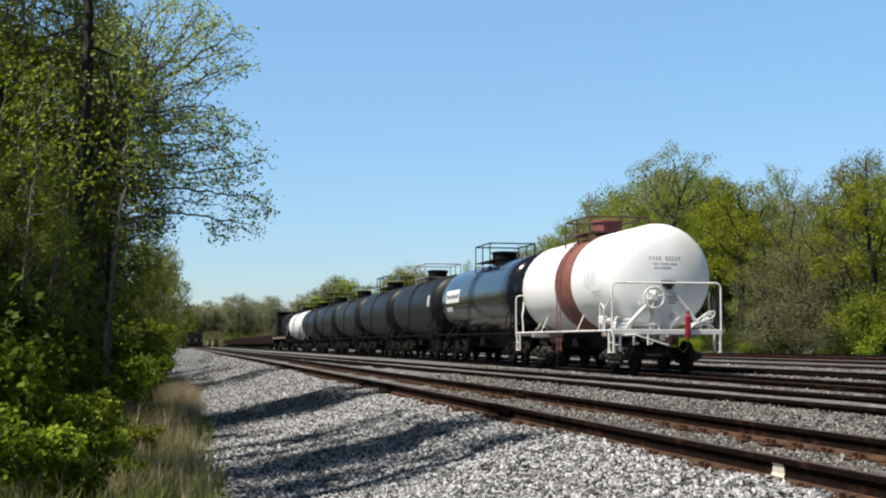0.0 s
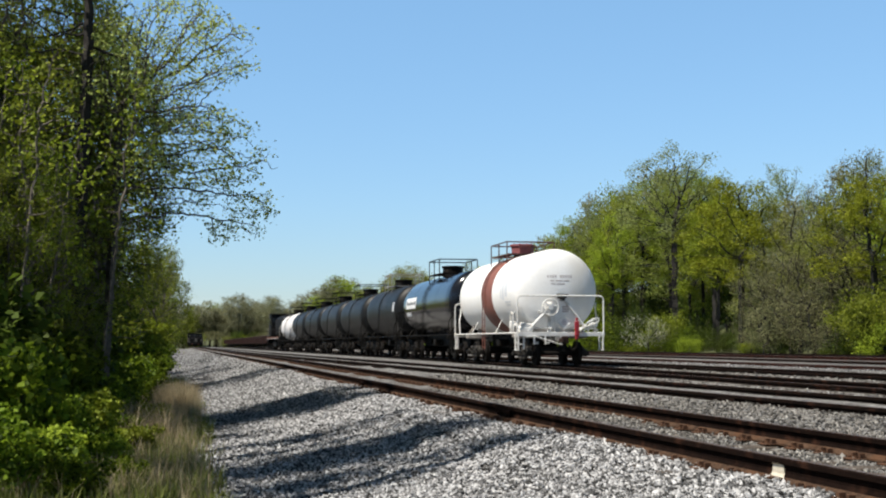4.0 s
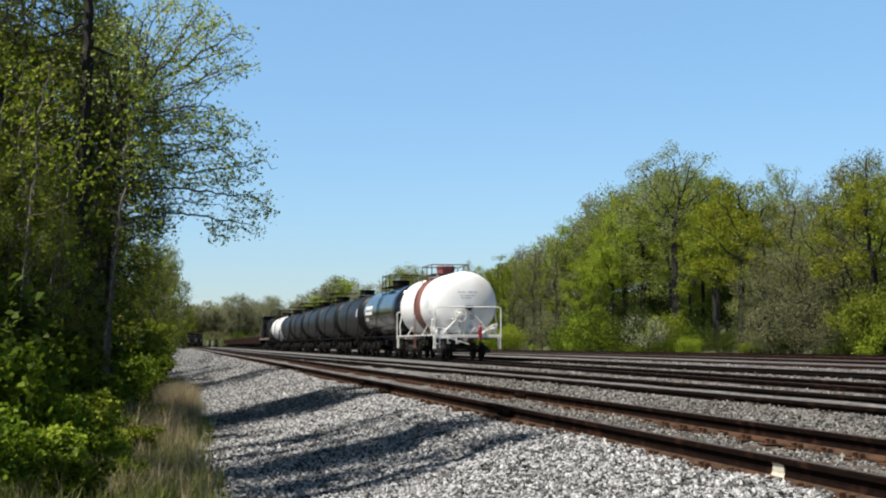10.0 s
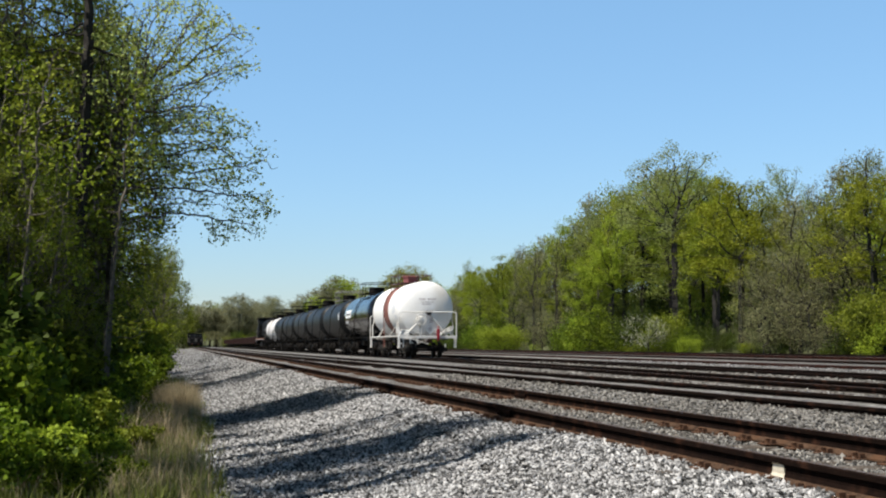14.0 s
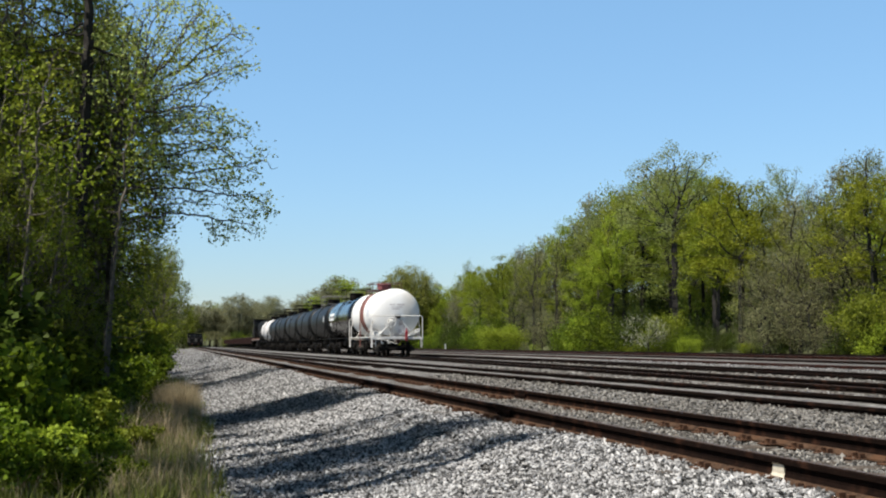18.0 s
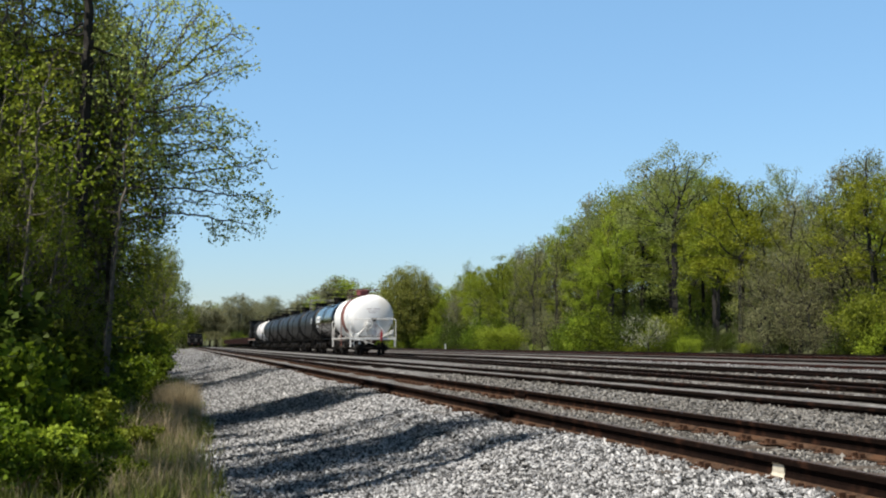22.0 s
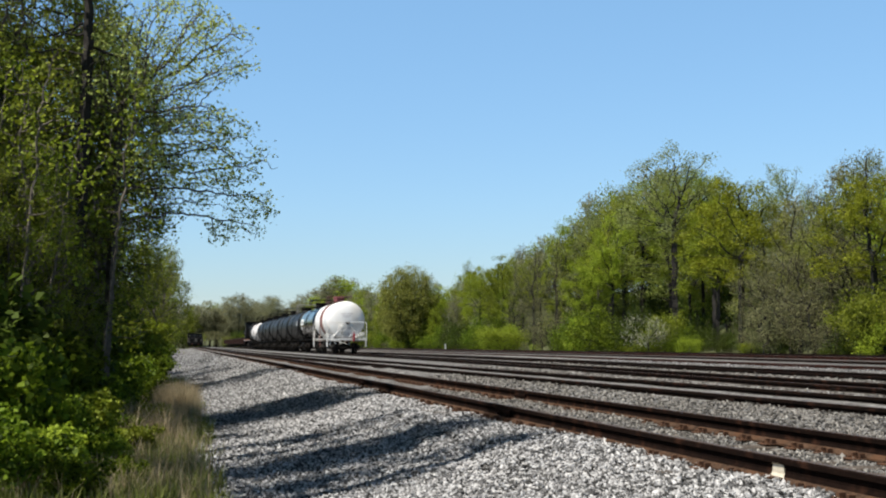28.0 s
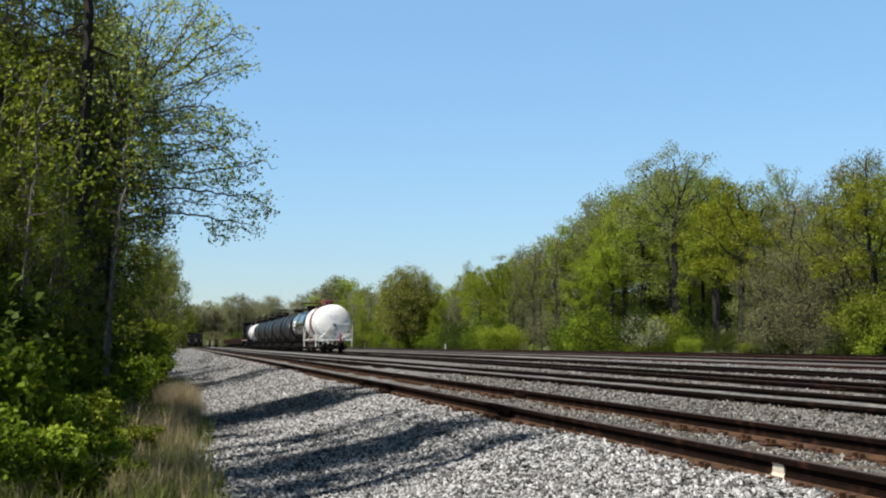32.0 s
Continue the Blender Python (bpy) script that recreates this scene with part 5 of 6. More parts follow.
    part("brake_gear", bm, M_GEAR, car)
    trim = M_BROWNTRIM if acid else M_PALETRIM if kind == "pale" else M_GEAR
    steps_mat = M_BAND if acid else M_GEAR
    # ladders and the walkway with its rails on top
    top = zc + R
    bm = bmesh.new()
    rod(bm, (0, -0.2, 0), (0, 0.2, 0), 0.012, 6)
    rung_mesh = bpy.data.meshes.new("rung")
    bm.to_mesh(rung_mesh)
    bm.free()
    rung_mesh.materials.append(steps_mat)
    for w in (-1, 1):
        bm = bmesh.new()
        pts = [(w * 1.53, 0.55)] + [(w * (R + 0.06) * math.sin(a), zc + (R + 0.06) * math.cos(a)) for a in [radians(q) for q in (98, 80, 62, 45, 30)]]
        for y in (-0.2, 0.2):
            pipe(bm, [(x, y, z) for x, z in pts], 0.016 if acid else 0.014, 6)
        ladder = part("ladder", bm, steps_mat, car)
        steps = 14
        P = [Vector((x, 0, z)) for x, z in pts]
        seg = [(b - a).length for a, b in zip(P, P[1:])]
        for k in range(steps):
            d = sum(seg) * (k + 0.3) / steps
            for a, b, L in zip(P, P[1:], seg):
                if d <= L:
                    rung = new("rung", rung_mesh)
                    rung.parent = ladder
                    rung.location = a.lerp(b, d / L)
                    break
                d -= L
    for x, y, z, sx, sy in ((0, -1.05, 0.05, 1.7, 0.34), (0, 1.05, 0.05, 1.7, 0.34), (-0.78, 0, 0.02, 0.34, 2.1), (0.78, 0, 0.02, 0.34, 2.1)):
        bm = bmesh.new()
        box(bm, x, y, top + z, sx, sy, 0.05, 0.01)
        part("walkway_grating", bm, trim, car)
    hx, hy, hz = 0.92, 1.30, 0.50 if acid else 0.72
    cs = [(-hx, -hy), (hx, -hy), (hx, hy), (-hx, hy)]
    for a, b in zip(cs, cs[1:] + cs[:1]):
        bm = bmesh.new()
        rod(bm, (*a, top + hz), (*b, top + hz), 0.026, 6)
        part("top_rail", bm, trim, car)
    for x, y in cs + [(-hx, 0.0), (hx, 0.0)]:
        bm = bmesh.new()
        rod(bm, (x, y, top - (R - math.sqrt(R * R - x * x))), (x, y, top + hz), 0.024, 6)
        part("railing_post", bm, trim, car)
    bm = bmesh.new()
    if kind == "acid":
        lathe(bm, [(top + 0.08, 0.36), (top + 0.09, 0.43), (top + 0.40, 0.46), (top + 0.41, 0.51), (top + 0.47, 0.51), (top + 0.49, 0.44), (top + 0.50, 0.05)], 6, (0, -0.1, 0), axis="z")
        housing = part("fittings_housing", bm, M_DOME, car)
        bm = bmesh.new()
        lathe(bm, [(top - 0.08, 0.36), (top + 0.085, 0.36)], 12, (0, -0.1, 0), axis="z")
        part("collar", bm, M_GEAR, housing, "dark collar under the housing")
        bm = bmesh.new()
        for k in range(8):
            a = k * math.pi / 4 + 0.2
            rod(bm, (0.37 * math.cos(a), -0.1 + 0.37 * math.sin(a), top + 0.48), (0.37 * math.cos(a), -0.1 + 0.37 * math.sin(a), top + 0.52), 0.03, 6)
        part("bolt_ring", bm, M_DOME, housing)
    else:
        lathe(bm, [(top - 0.06, 0.50), (top + 0.34, 0.50), (top + 0.38, 0.55), (top + 0.44, 0.55), (top + 0.47, 0.42), (top + 0.48, 0.05)], 16, axis="z")
        part("fittings_housing", bm, M_GEAR, car, smooth=True)
    return car, wheels


def head_bar(bm, half, x0, x1, z0, z1, R=1.49, zc=2.60, n=4):
    """A painted bar that follows the curve of the tank's end."""
    rows = []
    for z in (z0, z1):
        row = []
        for k in range(n + 1):
            x = x0 + (x1 - x0) * k / n
            q = 1 - (x * x + (z - zc) ** 2) / (R * R)
            row.append(bm.verts.new((x, -(half - 0.70) - 0.52 * math.sqrt(max(q, 0)) - 0.004, z)))
        rows.append(row)
    for k in range(n):
        bm.faces.new((rows[0][k], rows[0][k + 1], rows[1][k + 1], rows[1][k]))


def side_bar(bm, y0, y1, z0, z1, R=1.49, zc=2.60, proud=0.006, n=4):
    """A painted panel that follows the curve of the tank's left side."""
    rows = []
    for k in range(n + 1):
        z = z0 + (z1 - z0) * k / n
        x = -math.sqrt((R + proud) ** 2 - (z - zc) ** 2)
        rows.append([bm.verts.new((x, y, z)) for y in (y0, y1)])
    for a, b in zip(rows, rows[1:]):
        bm.faces.new((a[0], a[1], b[1], b[0]))


def finish_acid_car(car, length):
    """What only the last car shows: the painted band, end gear, marker, placard, lettering."""
    half = length / 2
    R, zc = 1.49, 2.60
    e = -half
    bm = bmesh.new()
    lathe(bm, [(-1.20, R + 0.002), (-1.18, R + 0.010), (0.58, R + 0.010), (0.60, R + 0.002)], 56, (0, 0, zc))
    part("band", bm, M_BAND, car, "oxide-red painted band round the tank", smooth=True)
    # hand brake: wheel with spokes, shaft, housing
    bm = bmesh.new()
    cx, cz, cy = -0.36, 2.02, e + 0.02
    ring = [(cx + 0.28 * math.cos(k * math.pi / 12), cy, cz + 0.28 * math.sin(k * math.pi / 12)) for k in range(25)]
    pipe(bm, ring, 0.036, 6)
    for k in range(6):
        a = k * math.pi / 3 + 0.3
        rod(bm, (cx, cy - 0.03, cz), (cx + 0.28 * math.cos(a), cy, cz + 0.28 * math.sin(a)), 0.020, 6)
    rod(bm, (cx, cy - 0.05, cz), (cx, cy + 0.22, cz), 0.09, 10)
    part("brake_wheel", bm, M_WHITEGEAR, car, "white-painted hand brake wheel")
    bm = bmesh.new()
    box(bm, cx - 0.02, cy + 0.18, cz - 0.04, 0.34, 0.14, 0.44, 0.05)
    box(bm, cx - 0.30, cy + 0.12, cz - 0.16, 0.22, 0.14, 0.12, 0.03)
    box(bm, cx, cy + 0.24, 1.55, 0.10, 0.10, 0.8, 0.01)
    part("brake_housing", bm, M_WHITEGEAR, car)
    for x0, z0, x1, z1 in ((-1.18, 1.18, -0.52, 1.86), (0.92, 1.30, 0.12, 2.34)):
        bm = bmesh.new()
        rod(bm, (x0, e + 0.10, z0), (x1, e + 0.10, z1), 0.055, 8)
        part("brace", bm, M_WHITEGEAR, car)
    bm = bmesh.new()
    box(bm, 0.06, e + 0.06, 2.38, 0.34, 0.03, 0.10, 0.01)
    box(bm, 0.08, e + 0.06, 2.30, 0.18, 0.03, 0.10, 0.01)
    box(bm, 0.08, e + 0.10, 2.46, 0.40, 0.16, 0.05, 0.01)
    rod(bm, (0.06, e + 0.06, 2.36), (0.06, e + 0.45, 2.36), 0.05, 8)
    part("gusset", bm, M_DUSTYGEAR, car, "dark grimy bracket")
    # placard holder
    bm = bmesh.new()
    m = Matrix.Translation((0.14, e + 0.10, 1.50)) @ pose(0, 0, 0, 0, 45, 0)
    box(bm, 0, 0, 0, 0.35, 0.015, 0.35, 0.0, m)
    for sx, sz, w, h in ((-0.17, 0, 0.025, 0.37), (0.17, 0, 0.025, 0.37), (0, -0.17, 0.37, 0.025), (0, 0.17, 0.37, 0.025)):
        box(bm, sx, -0.015, sz, w, 0.03, h, 0.0, m)
    rod(bm, (0.14, e + 0.11, 1.1), (0.14, e + 0.11, 1.4), 0.02, 6)
    part("placard_holder", bm, M_LOGO, car, "diamond-shaped placard holder")
    bm = bmesh.new()
    for k in range(4):
        box(bm, 0.14, e + 0.088, 1.58 - 0.05 * k, 0.10 + 0.05 * (k in (1, 2)), 0.006, 0.022)
    part("placard_print", bm, M_INK, car)
    bm = bmesh.new()
    box(bm, 0.55, e - 0.10, 1.28, 0.15, 0.12, 0.50, 0.02)
    box(bm, 0.55, e - 0.08, 0.98, 0.10, 0.12, 0.16, 0.02)
    rod(bm, (0.55, e - 0.10, 1.56), (0.55, e - 0.10, 1.66), 0.05, 10)
    part("end_marker", bm, M_RED, car, "red end-of-train marker box")
    bm = bmesh.new()
    pipe(bm, rounded([(0.55, e - 0.12, 0.95), (0.50, e - 0.16, 0.62), (0.36, e - 0.16, 0.52), (0.22, e - 0.12, 0.74)], 0.06, 3), 0.026, 6)
    part("air_hose", bm, M_GEAR, car)
    bm = bmesh.new()
    pipe(bm, rounded([(-1.25, e - 0.02, 1.00), (-0.95, e - 0.05, 1.02), (0.0, e - 0.12, 0.72), (0.08, e - 0.2, 0.86)], 0.06, 3), 0.020, 6)
    part("uncoupling_lever", bm, M_WHITEGEAR, car)
    bm = bmesh.new()
    pipe(bm, rounded([(0.62, e + 0.1, 1.18), (0.95, e + 0.1, 1.45), (1.32, e + 0.1, 1.60), (1.34, e + 0.1, 1.36), (0.98, e + 0.1, 1.36)], 0.07, 3), 0.028, 6)
    pipe(bm, rounded([(1.05, e + 0.25, 1.18), (1.10, e + 0.25, 1.42), (1.28, e + 0.25, 1.50), (1.30, e + 0.25, 1.18)], 0.07, 3), 0.030, 6)
    part("platform_bracket", bm, M_WHITEGEAR, car)
    for x in (-0.95, -0.55, 0.0):
        bm = bmesh.new()
        box(bm, x, e + 0.02, 0.90, 0.05, 0.06, 0.34, 0.008)
        box(bm, x + 0.06, e + 0.02, 0.78, 0.16, 0.05, 0.06, 0.008)
        part("bracket", bm, M_WHITEGEAR, car)
    bm = bmesh.new()
    rod(bm, (-1.2, e + 0.12, 1.30), (-0.2, e + 0.12, 1.30), 0.022, 6)
    rod(bm, (-0.2, e + 0.12, 1.16), (-0.2, e + 0.12, 1.75), 0.020, 6)
    rod(bm, (0.15, e + 0.12, 1.34), (0.9, e + 0.12, 1.30), 0.020, 6)
    part("grab_iron", bm, M_WHITEGEAR, car)
    bm = bmesh.new()
    box(bm, -1.38, e + 1.35, 1.42, 0.20, 0.34, 0.26, 0.04)
    pipe(bm, rounded([(-1.42, e + 1.1, 1.14), (-1.42, e + 1.15, 1.78), (-1.42, e + 1.5, 1.92), (-1.42, e + 1.6, 1.14)], 0.12, 3), 0.024, 6)
    part("side_bracket", bm, M_WHITEGEAR, car)
    # brake cylinder and valve box on the platform's corner
    bm = bmesh.new()
    box(bm, -1.22, e + 0.26, 1.26, 0.50, 0.40, 0.20, 0.05)
    rod(bm, (-1.42, e + 0.16, 1.42), (-0.98, e + 0.16, 1.38), 0.085, 10)
    rod(bm, (-1.48, e + 0.30, 1.40), (-1.48, e + 0.55, 1.40), 0.07, 10)
    part("valve_box", bm, M_WHITEGEAR, car, "rounded white valve box on the end platform")
    bm = bmesh.new()
    rod(bm, (-1.30, e + 0.12, 1.02), (-1.30, e + 0.12, 0.56), 0.030, 6)
    rod(bm, (-1.52, e + 0.12, 0.74), (-1.30, e + 0.12, 0.74), 0.022, 6)
    part("step_brace", bm, M_WHITEGEAR, car)
    bm = bmesh.new()
    pipe(bm, rounded([(0.70, e + 0.06, 1.20), (0.84, e + 0.02, 1.34), (1.10, e + 0.04, 1.40), (1.36, e + 0.06, 1.50), (1.40, e + 0.06, 1.66), (1.16, e + 0.06, 1.62), (0.92, e + 0.05, 1.44)], 0.06, 3), 0.022, 6)
    pipe(bm, rounded([(0.86, e + 0.16, 1.20), (1.00, e + 0.14, 1.30), (1.30, e + 0.14, 1.28), (1.38, e + 0.14, 1.20)], 0.05, 3), 0.024, 6)
    part("chain", bm, M_WHITEGEAR, car, "white-painted chain and rod at the brake lever")
    # lettering that cannot be read: bars
    bm = bmesh.new()
    x = -0.42
    for k, w in enumerate((0.07, 0.07, 0.07, 0.07, 0.0, 0.08, 0.08, 0.08, 0.08, 0.08)):
        if w:
            head_bar(bm, half, x, x + w * 0.72, 3.06, 3.155, n=2)
        x += 0.092
    for x0, x1, z in ((-0.32, -0.18, 2.93), (-0.12, 0.12, 2.93), (0.16, 0.36, 2.93), (-0.30, -0.14, 2.82), (-0.10, 0.20, 2.82)):
        head_bar(bm, half, x0, x1, z, z + 0.045)
    part("end_lettering", bm, M_DULLINK, car)
    bm = bmesh.new()
    for x0, x1, z in ((0.10, 0.40, 2.02), (0.12, 0.38, 1.94), (0.12, 0.34, 1.86)):
        head_bar(bm, half, x0, x1, z, z + 0.045)
    part("data_lines", bm, M_INK, car)
    bm = bmesh.new()
    for y0, y1, z0, z1 in ((-3.60, -3.22, 2.45, 3.10), (-3.10, -2.82, 2.35, 3.00), (-2.70, -2.56, 2.40, 2.90), (-4.0, -3.2, 2.22, 2.28), (-3.9, -3.3, 2.12, 2.17)):
        side_bar(bm, y0, y1, z0, z1)
    part("side_lettering", bm, M_FAINT, car)


def finish_gloss_car(car, length):
    half = length / 2
    bm = bmesh.new()
    side_bar(bm, half - 4.7, half - 1.9, 2.50, 3.04, 1.43, 2.59)
    part("panel", bm, M_LOGO, car, "white rectangular panel with dark print")
    bm = bmesh.new()
    for k in range(5):
        side_bar(bm, half - 4.5 + 0.5 * k, half - 4.15 + 0.5 * k, 2.68, 2.86 - 0.05 * (k % 2), R=1.43, zc=2.59, proud=0.010, n=2)
    part("panel_print", bm, M_BLACK, car)
    bm = bmesh.new()
    side_bar(bm, half - 3.2, half - 2.0, 2.14, 2.32, 1.43, 2.59)
    part("small_panel", bm, M_PALEINK, car)


def locomotive(name, label, low=0.99):
    """A hood locomotive, its middle at the origin, nose towards +y."""
    L = thing(name, label, "locomotive")
    wheels = []
    bm = bmesh.new()
    box(bm, 0, 0, 1.50, 3.05, 17.6, 0.22, 0.03)
    box(bm, 0, 0, 1.27, 1.2, 17.0, 0.3)
    part("frame", bm, M_LOCO, L)
    bm = bmesh.new()
    box(bm, 0, -2.6, 2.85, 1.95, 11.4, 2.5, 0.42)
    part("long_hood", bm, M_LOCO, L)
    bm = bmesh.new()
    box(bm, 0, 4.5, 3.05, 2.95, 2.5, 2.9, 0.12)
    box(bm, 0, 4.5, 4.53, 3.05, 2.7, 0.10, 0.04)
    part("cab", bm, M_LOCO, L)
    bm = bmesh.new()
    box(bm, 0, 6.9, 2.35, 1.75, 2.3, 1.5, 0.16)
    part("short_hood", bm, M_LOCO, L)
    for s in (-1, 1):
        for y in (3.95, 5.05):
            bm = bmesh.new()
            box(bm, s * 1.48, y, 3.65, 0.03, 0.85, 0.75, 0.02)
            part("window", bm, M_GLASS, L)
        bm = bmesh.new()
        box(bm, s * 1.0, 3.235, 3.75, 0.5, 0.02, 0.6, 0.01)
        part("window", bm, M_GLASS, L)
        bm = bmesh.new()
        for k in range(12):
            y = -8.6 + k * 1.45
            rod(bm, (s * 1.48, y, 1.6), (s * 1.48, y, 2.55), 0.022, 6)
        rod(bm, (s * 1.48, -8.6, 2.55), (s * 1.48, 7.35, 2.55), 0.022, 6)
        part("handrail", bm, M_GEAR, L)
        bm = bmesh.new()
        for k in range(9):
            box(bm, s * 0.935, -7.4 + k * 1.15, 3.2, 0.03, 0.9, 1.1, 0.01)
        part("hood_door", bm, M_GEAR, L)
        bm = bmesh.new()
        box(bm, s * 1.54, 0, 1.42, 0.02, 17.2, 0.05)
        part("sill_stripe", bm, M_INK, L)
    for y in (-6.5, -4.2, -1.6, 0.9):
        bm = bmesh.new()
        lathe(bm, [(4.08, 0.55), (4.26, 0.52), (4.28, 0.4), (4.29, 0.05)], 14, (0, y, 0), "z")
        part("roof_fan", bm, M_GEAR, L)
    bm = bmesh.new()
    for k in range(5):
        box(bm, -0.35 + 0.09 * (k % 2), -8.318, 2.9 + 0.16 * k, 0.5, 0.015, 0.07)
    part("end_print", bm, M_LOGO, L)
    for s in (-1, 1):
        bm = bmesh.new()
        box(bm, s * 0.72, 5.755, 3.8, 0.85, 0.02, 0.6, 0.01)
        part("window", bm, M_GLASS, L)
        bm = bmesh.new()
        box(bm, s * 0.94, -7.3, 3.25, 0.02, 1.5, 0.5)
        part("side_mark", bm, M_LOGO, L)
        for e in (-1, 1):
            bm = bmesh.new()
            for z in (0.45, 0.8, 1.15):
                box(bm, s * 1.25, e * 8.6, z, 0.5, 0.3, 0.04)
            box(bm, s * 1.5, e * 8.6, 0.9, 0.03, 0.34, 1.1)
            part("step", bm, M_WHEEL, L)
    bm = bmesh.new()
    box(bm, 0, 0, 0.82, 2.5, 4.4, 0.85, 0.18)
    part("fuel_tank", bm, M_GEAR, L)
    for s in (-1, 1):
        bm = bmesh.new()
        box(bm, 0, s * 8.85, 1.25, 2.9, 0.14, 0.75, 0.02)
        part("pilot", bm, M_LOCO, L)
        build_truck(L, s * 5.6, wheels, M_GEAR)
        bm = bmesh.new()
        coupler(bm, s * 8.6, s)
        part("coupler", bm, M_RUST, L)
        for w in (-1, 1):
            bm = bmesh.new()
            pipe(bm, rounded([(w * 1.38, s * 8.78, 0.9), (w * 1.38, s * 8.78, 2.75), (w * 0.95, s * 8.78, 2.75), (w * 0.95, s * 8.78, 1.6)], 0.1, 3), 0.045, 6)
            part("end_handrail", bm, M_PALETRIM, L)
        bm = bmesh.new()
        for w in (-1, 1):
            box(bm, w * 0.22, s * 8.1 if s > 0 else -8.33, 2.75 if s > 0 else 3.95, 0.26, 0.05, 0.2, 0.02)
        part("headlight", bm, M_GLASS, L)
        bm = bmesh.new()
        box(bm, s * 1.53, 0, 1.56, 0.05, 17.2, 0.10, 0.01)
        part("walkway_edge", bm, M_RUST, L)
    # long six-motor frame under a low hood
    for o in L.children:
        if o.name.startswith("truck"):
            o.location.y *= 1.12
        else:
            for v in o.data.vertices:
                v.co.y *= 1.12
                if v.co.z > 1.7:
                    v.co.z = 1.7 + (v.co.z - 1.7) * low
    return L, wheels


def gondola():
    g = thing("gondola", "rusty oxide-brown gondola car parked empty in the yard", "gondola car", group="parked gondola cars")
    wheels = []
    bm = bmesh.new()
    box(bm, 0, 0, 1.10, 2.9, 15.6, 0.16)
    box(bm, 0, 0, 0.95, 0.5, 15.2, 0.3)
    part("underframe", bm, M_GOND, g)
    for s in (-1, 1):
        bm = bmesh.new()
        box(bm, s * 1.45, 0, 1.72, 0.06, 15.7, 1.16)
        box(bm, s * 1.48, 0, 2.30, 0.14, 15.7, 0.12, 0.01)
        for k in range(12):
            box(bm, s * 1.52, -7.15 + k * 1.3, 1.70, 0.12, 0.12, 1.2, 0.01)
        part("side", bm, M_GOND, g)
        bm = bmesh.new()
        box(bm, 0, s * 7.85, 1.72, 2.9, 0.06, 1.16)
        for z in (1.3, 1.75, 2.25):
            box(bm, 0, s * 7.9, z, 2.9, 0.08, 0.1)
        part("end", bm, M_GOND, g)
        build_truck(g, s * 5.9, wheels, M_GEAR)
        bm = bmesh.new()
        coupler(bm, s * 7.7, s)
        part("coupler", bm, M_RUST, g)
    return g


def on_line(y, x=TRAIN_X):
    """A car's pose on a yard track, following its fall and its swing."""
    return pose(x - bend(y), y, -sag(y), math.degrees(math.atan((sag(y - 4) - sag(y + 4)) / 8)), 0, math.degrees(math.atan((bend(y + 4) - bend(y - 4)) / 8)))


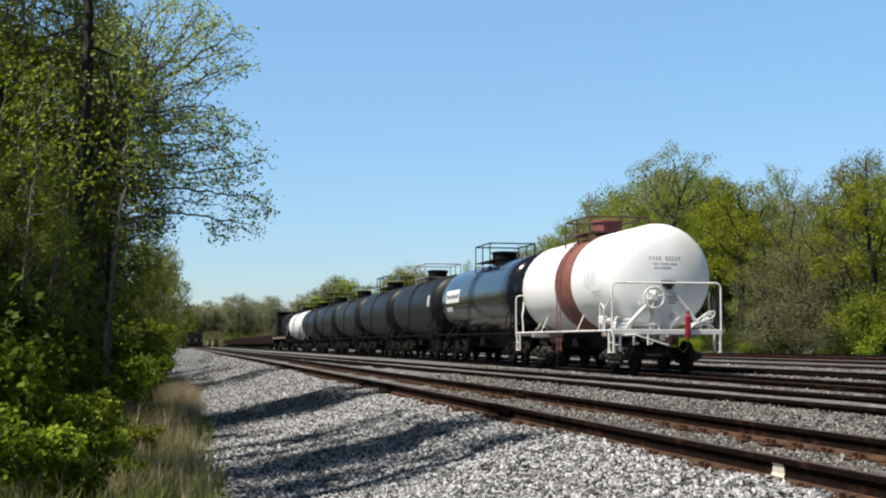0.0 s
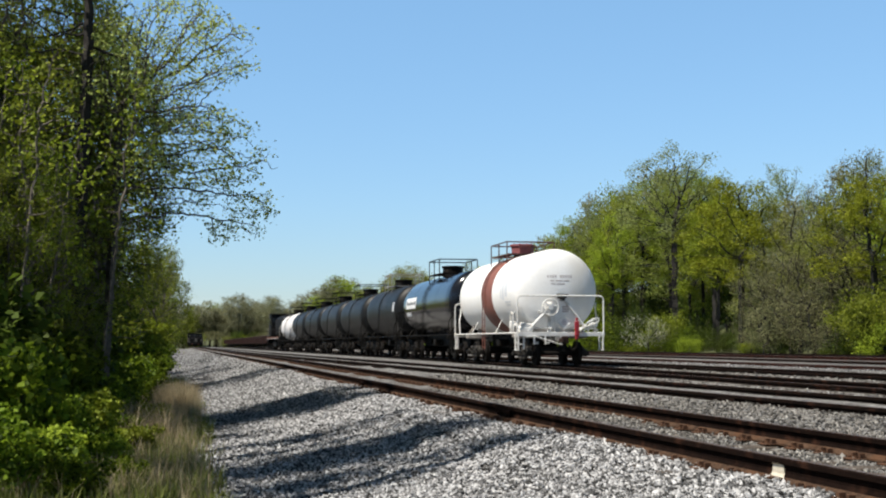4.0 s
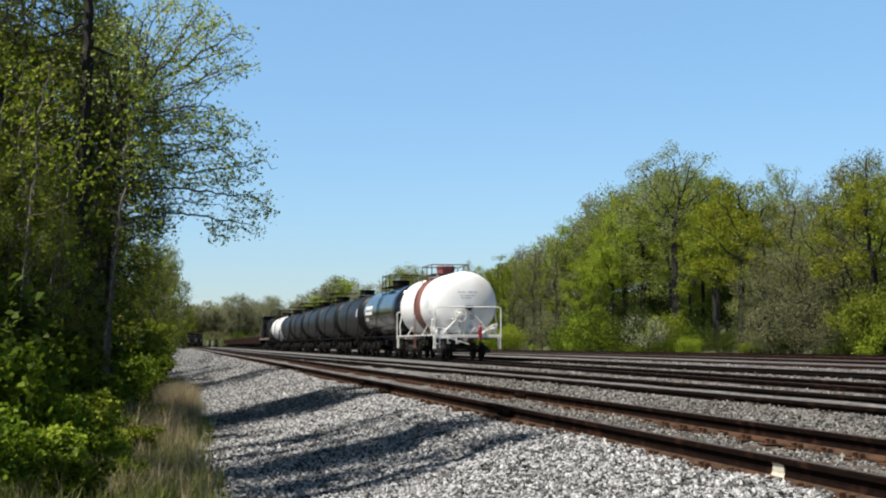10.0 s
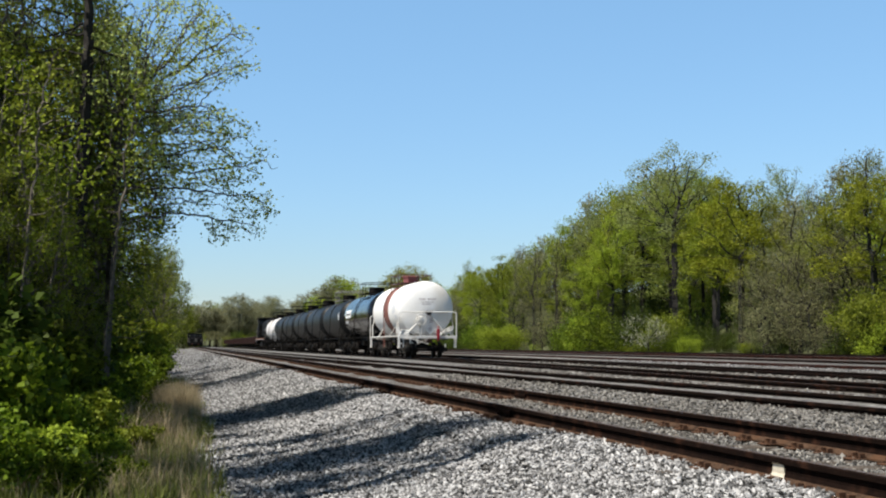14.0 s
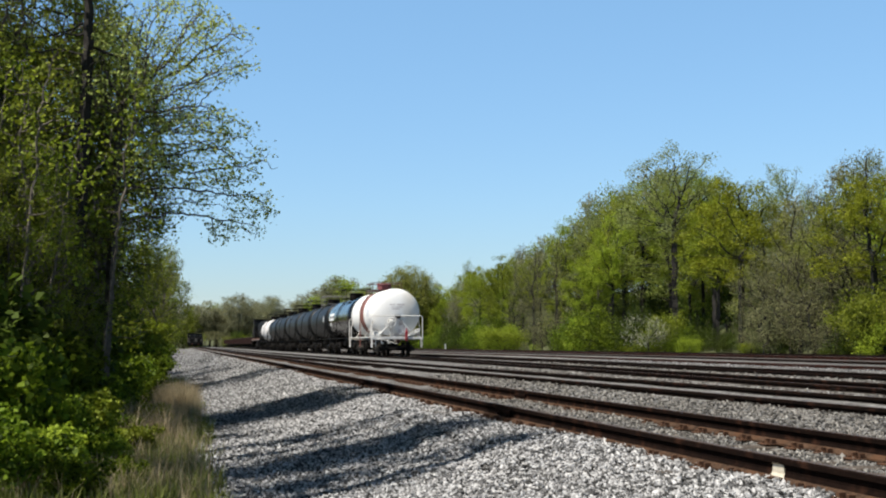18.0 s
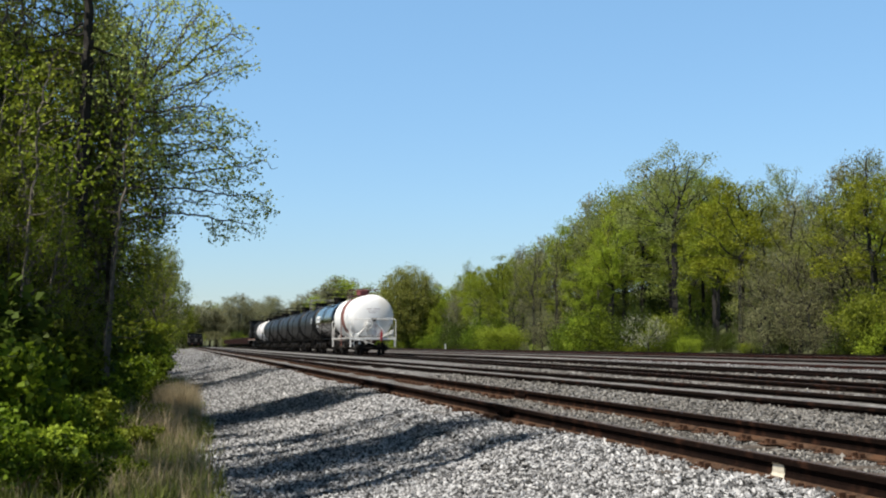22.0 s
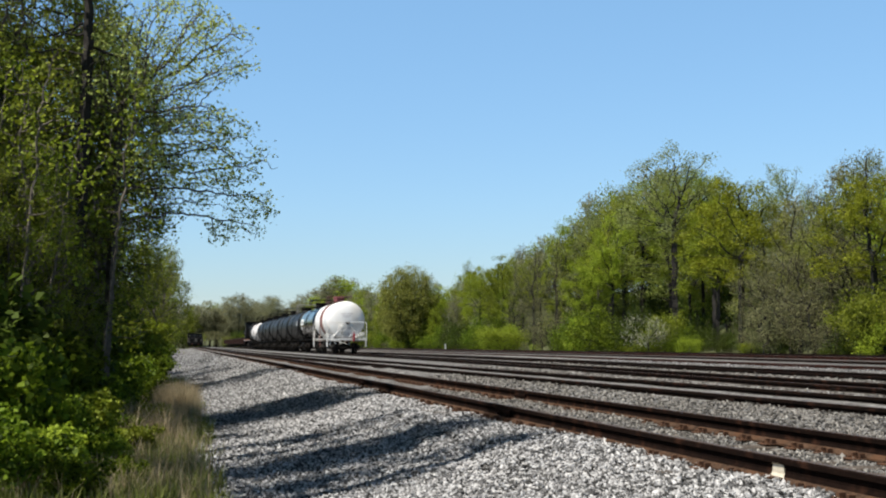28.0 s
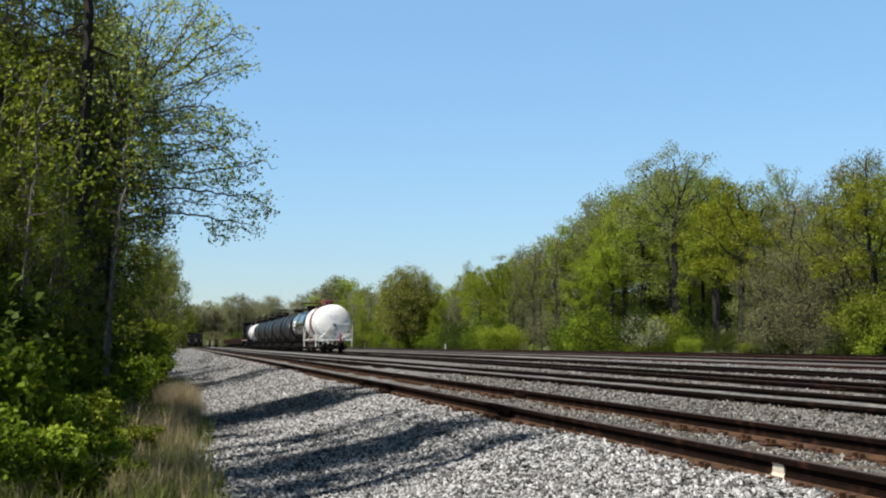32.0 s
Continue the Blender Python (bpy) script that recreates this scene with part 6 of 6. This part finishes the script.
def build_train():
    cars = []
    # (kind, length over platforms, distance of the middle behind the train's last end)
    white, w = tank_car("tank_car", "white acid tank car with an oxide-red band, last of the train", 10.75, M_WHITE, M_WHITEGEAR, "acid")
    finish_acid_car(white, 10.75)
    cars.append((white, w, 10.75 / 2))
    gloss, w = tank_car("tank_car", "glossy black tank car with a white panel on its side", 14.0, M_GLOSS, M_GEAR, "gloss")
    finish_gloss_car(gloss, 14.0)
    cars.append((gloss, w, 11.75 + 14.0 / 2))
    pale, w = tank_car("tank_car", "weathered black tank car with a light patch on its side", 12.8, M_BLACK, M_GEAR, "pale")
    bm = bmesh.new()
    side_bar(bm, -5.2, -4.7, 2.5, 3.0, 1.43, 2.59)
    part("small_panel", bm, M_PALEINK, pale)
    at = 11.75 + 15.0
    cars.append((pale, w, at + 12.8 / 2))
    black, w = tank_car("tank_car", "weathered black tank car", 12.8, M_BLACK, M_GEAR, "black")
    at += 13.7
    cars.append((black, w, at + 12.8 / 2))
    for k in range(3):
        at += 13.7
        c = copy_thing(black, Matrix())
        cars.append((c, [o for o in c.children_recursive if o.name.startswith("wheelset")], at + 12.8 / 2))
    at += 13.7
    last, w = tank_car("tank_car", "chalky grey-white tank car coupled to the locomotive", 13.8, M_GREYTANK, M_GEAR, "plain")
    cars.append((last, w, at + 13.8 / 2))
    at += 14.7
    engine, w = locomotive("locomotive", "black hood locomotive with white trim pulling the tank cars")
    cars.append((engine, w, at + 10.6))
    return cars


def build_parked():
    g = gondola()
    spots = [on_line(232 + 17.4 * k, 16.9) for k in range(13)]
    g.matrix_basis = spots[0]
    for m in spots[1:]:
        copy_thing(g, m)
    p, _ = locomotive("locomotive", "dark locomotive parked far down the line", 1.0)
    p.matrix_basis = pose(main_line(460), 460, MAIN_Z - sag(460), 0, 0, 180)
    copy_thing(p, pose(second_line(483), 483, 0.10 - sag(483), 0, 0, 180))
    # a short white marker post at the edge of the wood
    b = thing("marker_post", "short white marker post at the yard's far edge", "post", pose(46.4, 243, surface_z(46.4, 243)))
    bm = bmesh.new()
    box(bm, 0, 0, 0.45, 0.16, 0.16, 1.0, 0.02)
    part("post", bm, M_LOGO, b)


TRAIN = build_train()
build_parked()
END_Y = 35.0
RUN = [(0.0, 0.0), (3.0, 7.98), (8.0, 20.8), (12.0, 30.9), (21.0, 53.6), (25.0, 63.8), (29.0, 72.7), (32.0, 79.2)]


def run_at(t):
    (t0, s0), (t1, s1) = next((a, b) for a, b in zip(RUN, RUN[1:]) if t <= b[0] + 1e-6)
    return s0 + (s1 - s0) * (t - t0) / (t1 - t0)


def motions():
    for car, wheels, off in TRAIN:
        walk(car, [(t, on_line(END_Y + off + run_at(t))) for t in range(0, 33)])
        for w in wheels:
            base = w.location.copy()
            walk(w, [(k * 0.2, pose(*base, -math.degrees(run_at(k * 0.2) / WHEEL_R))) for k in range(161)])


motions()
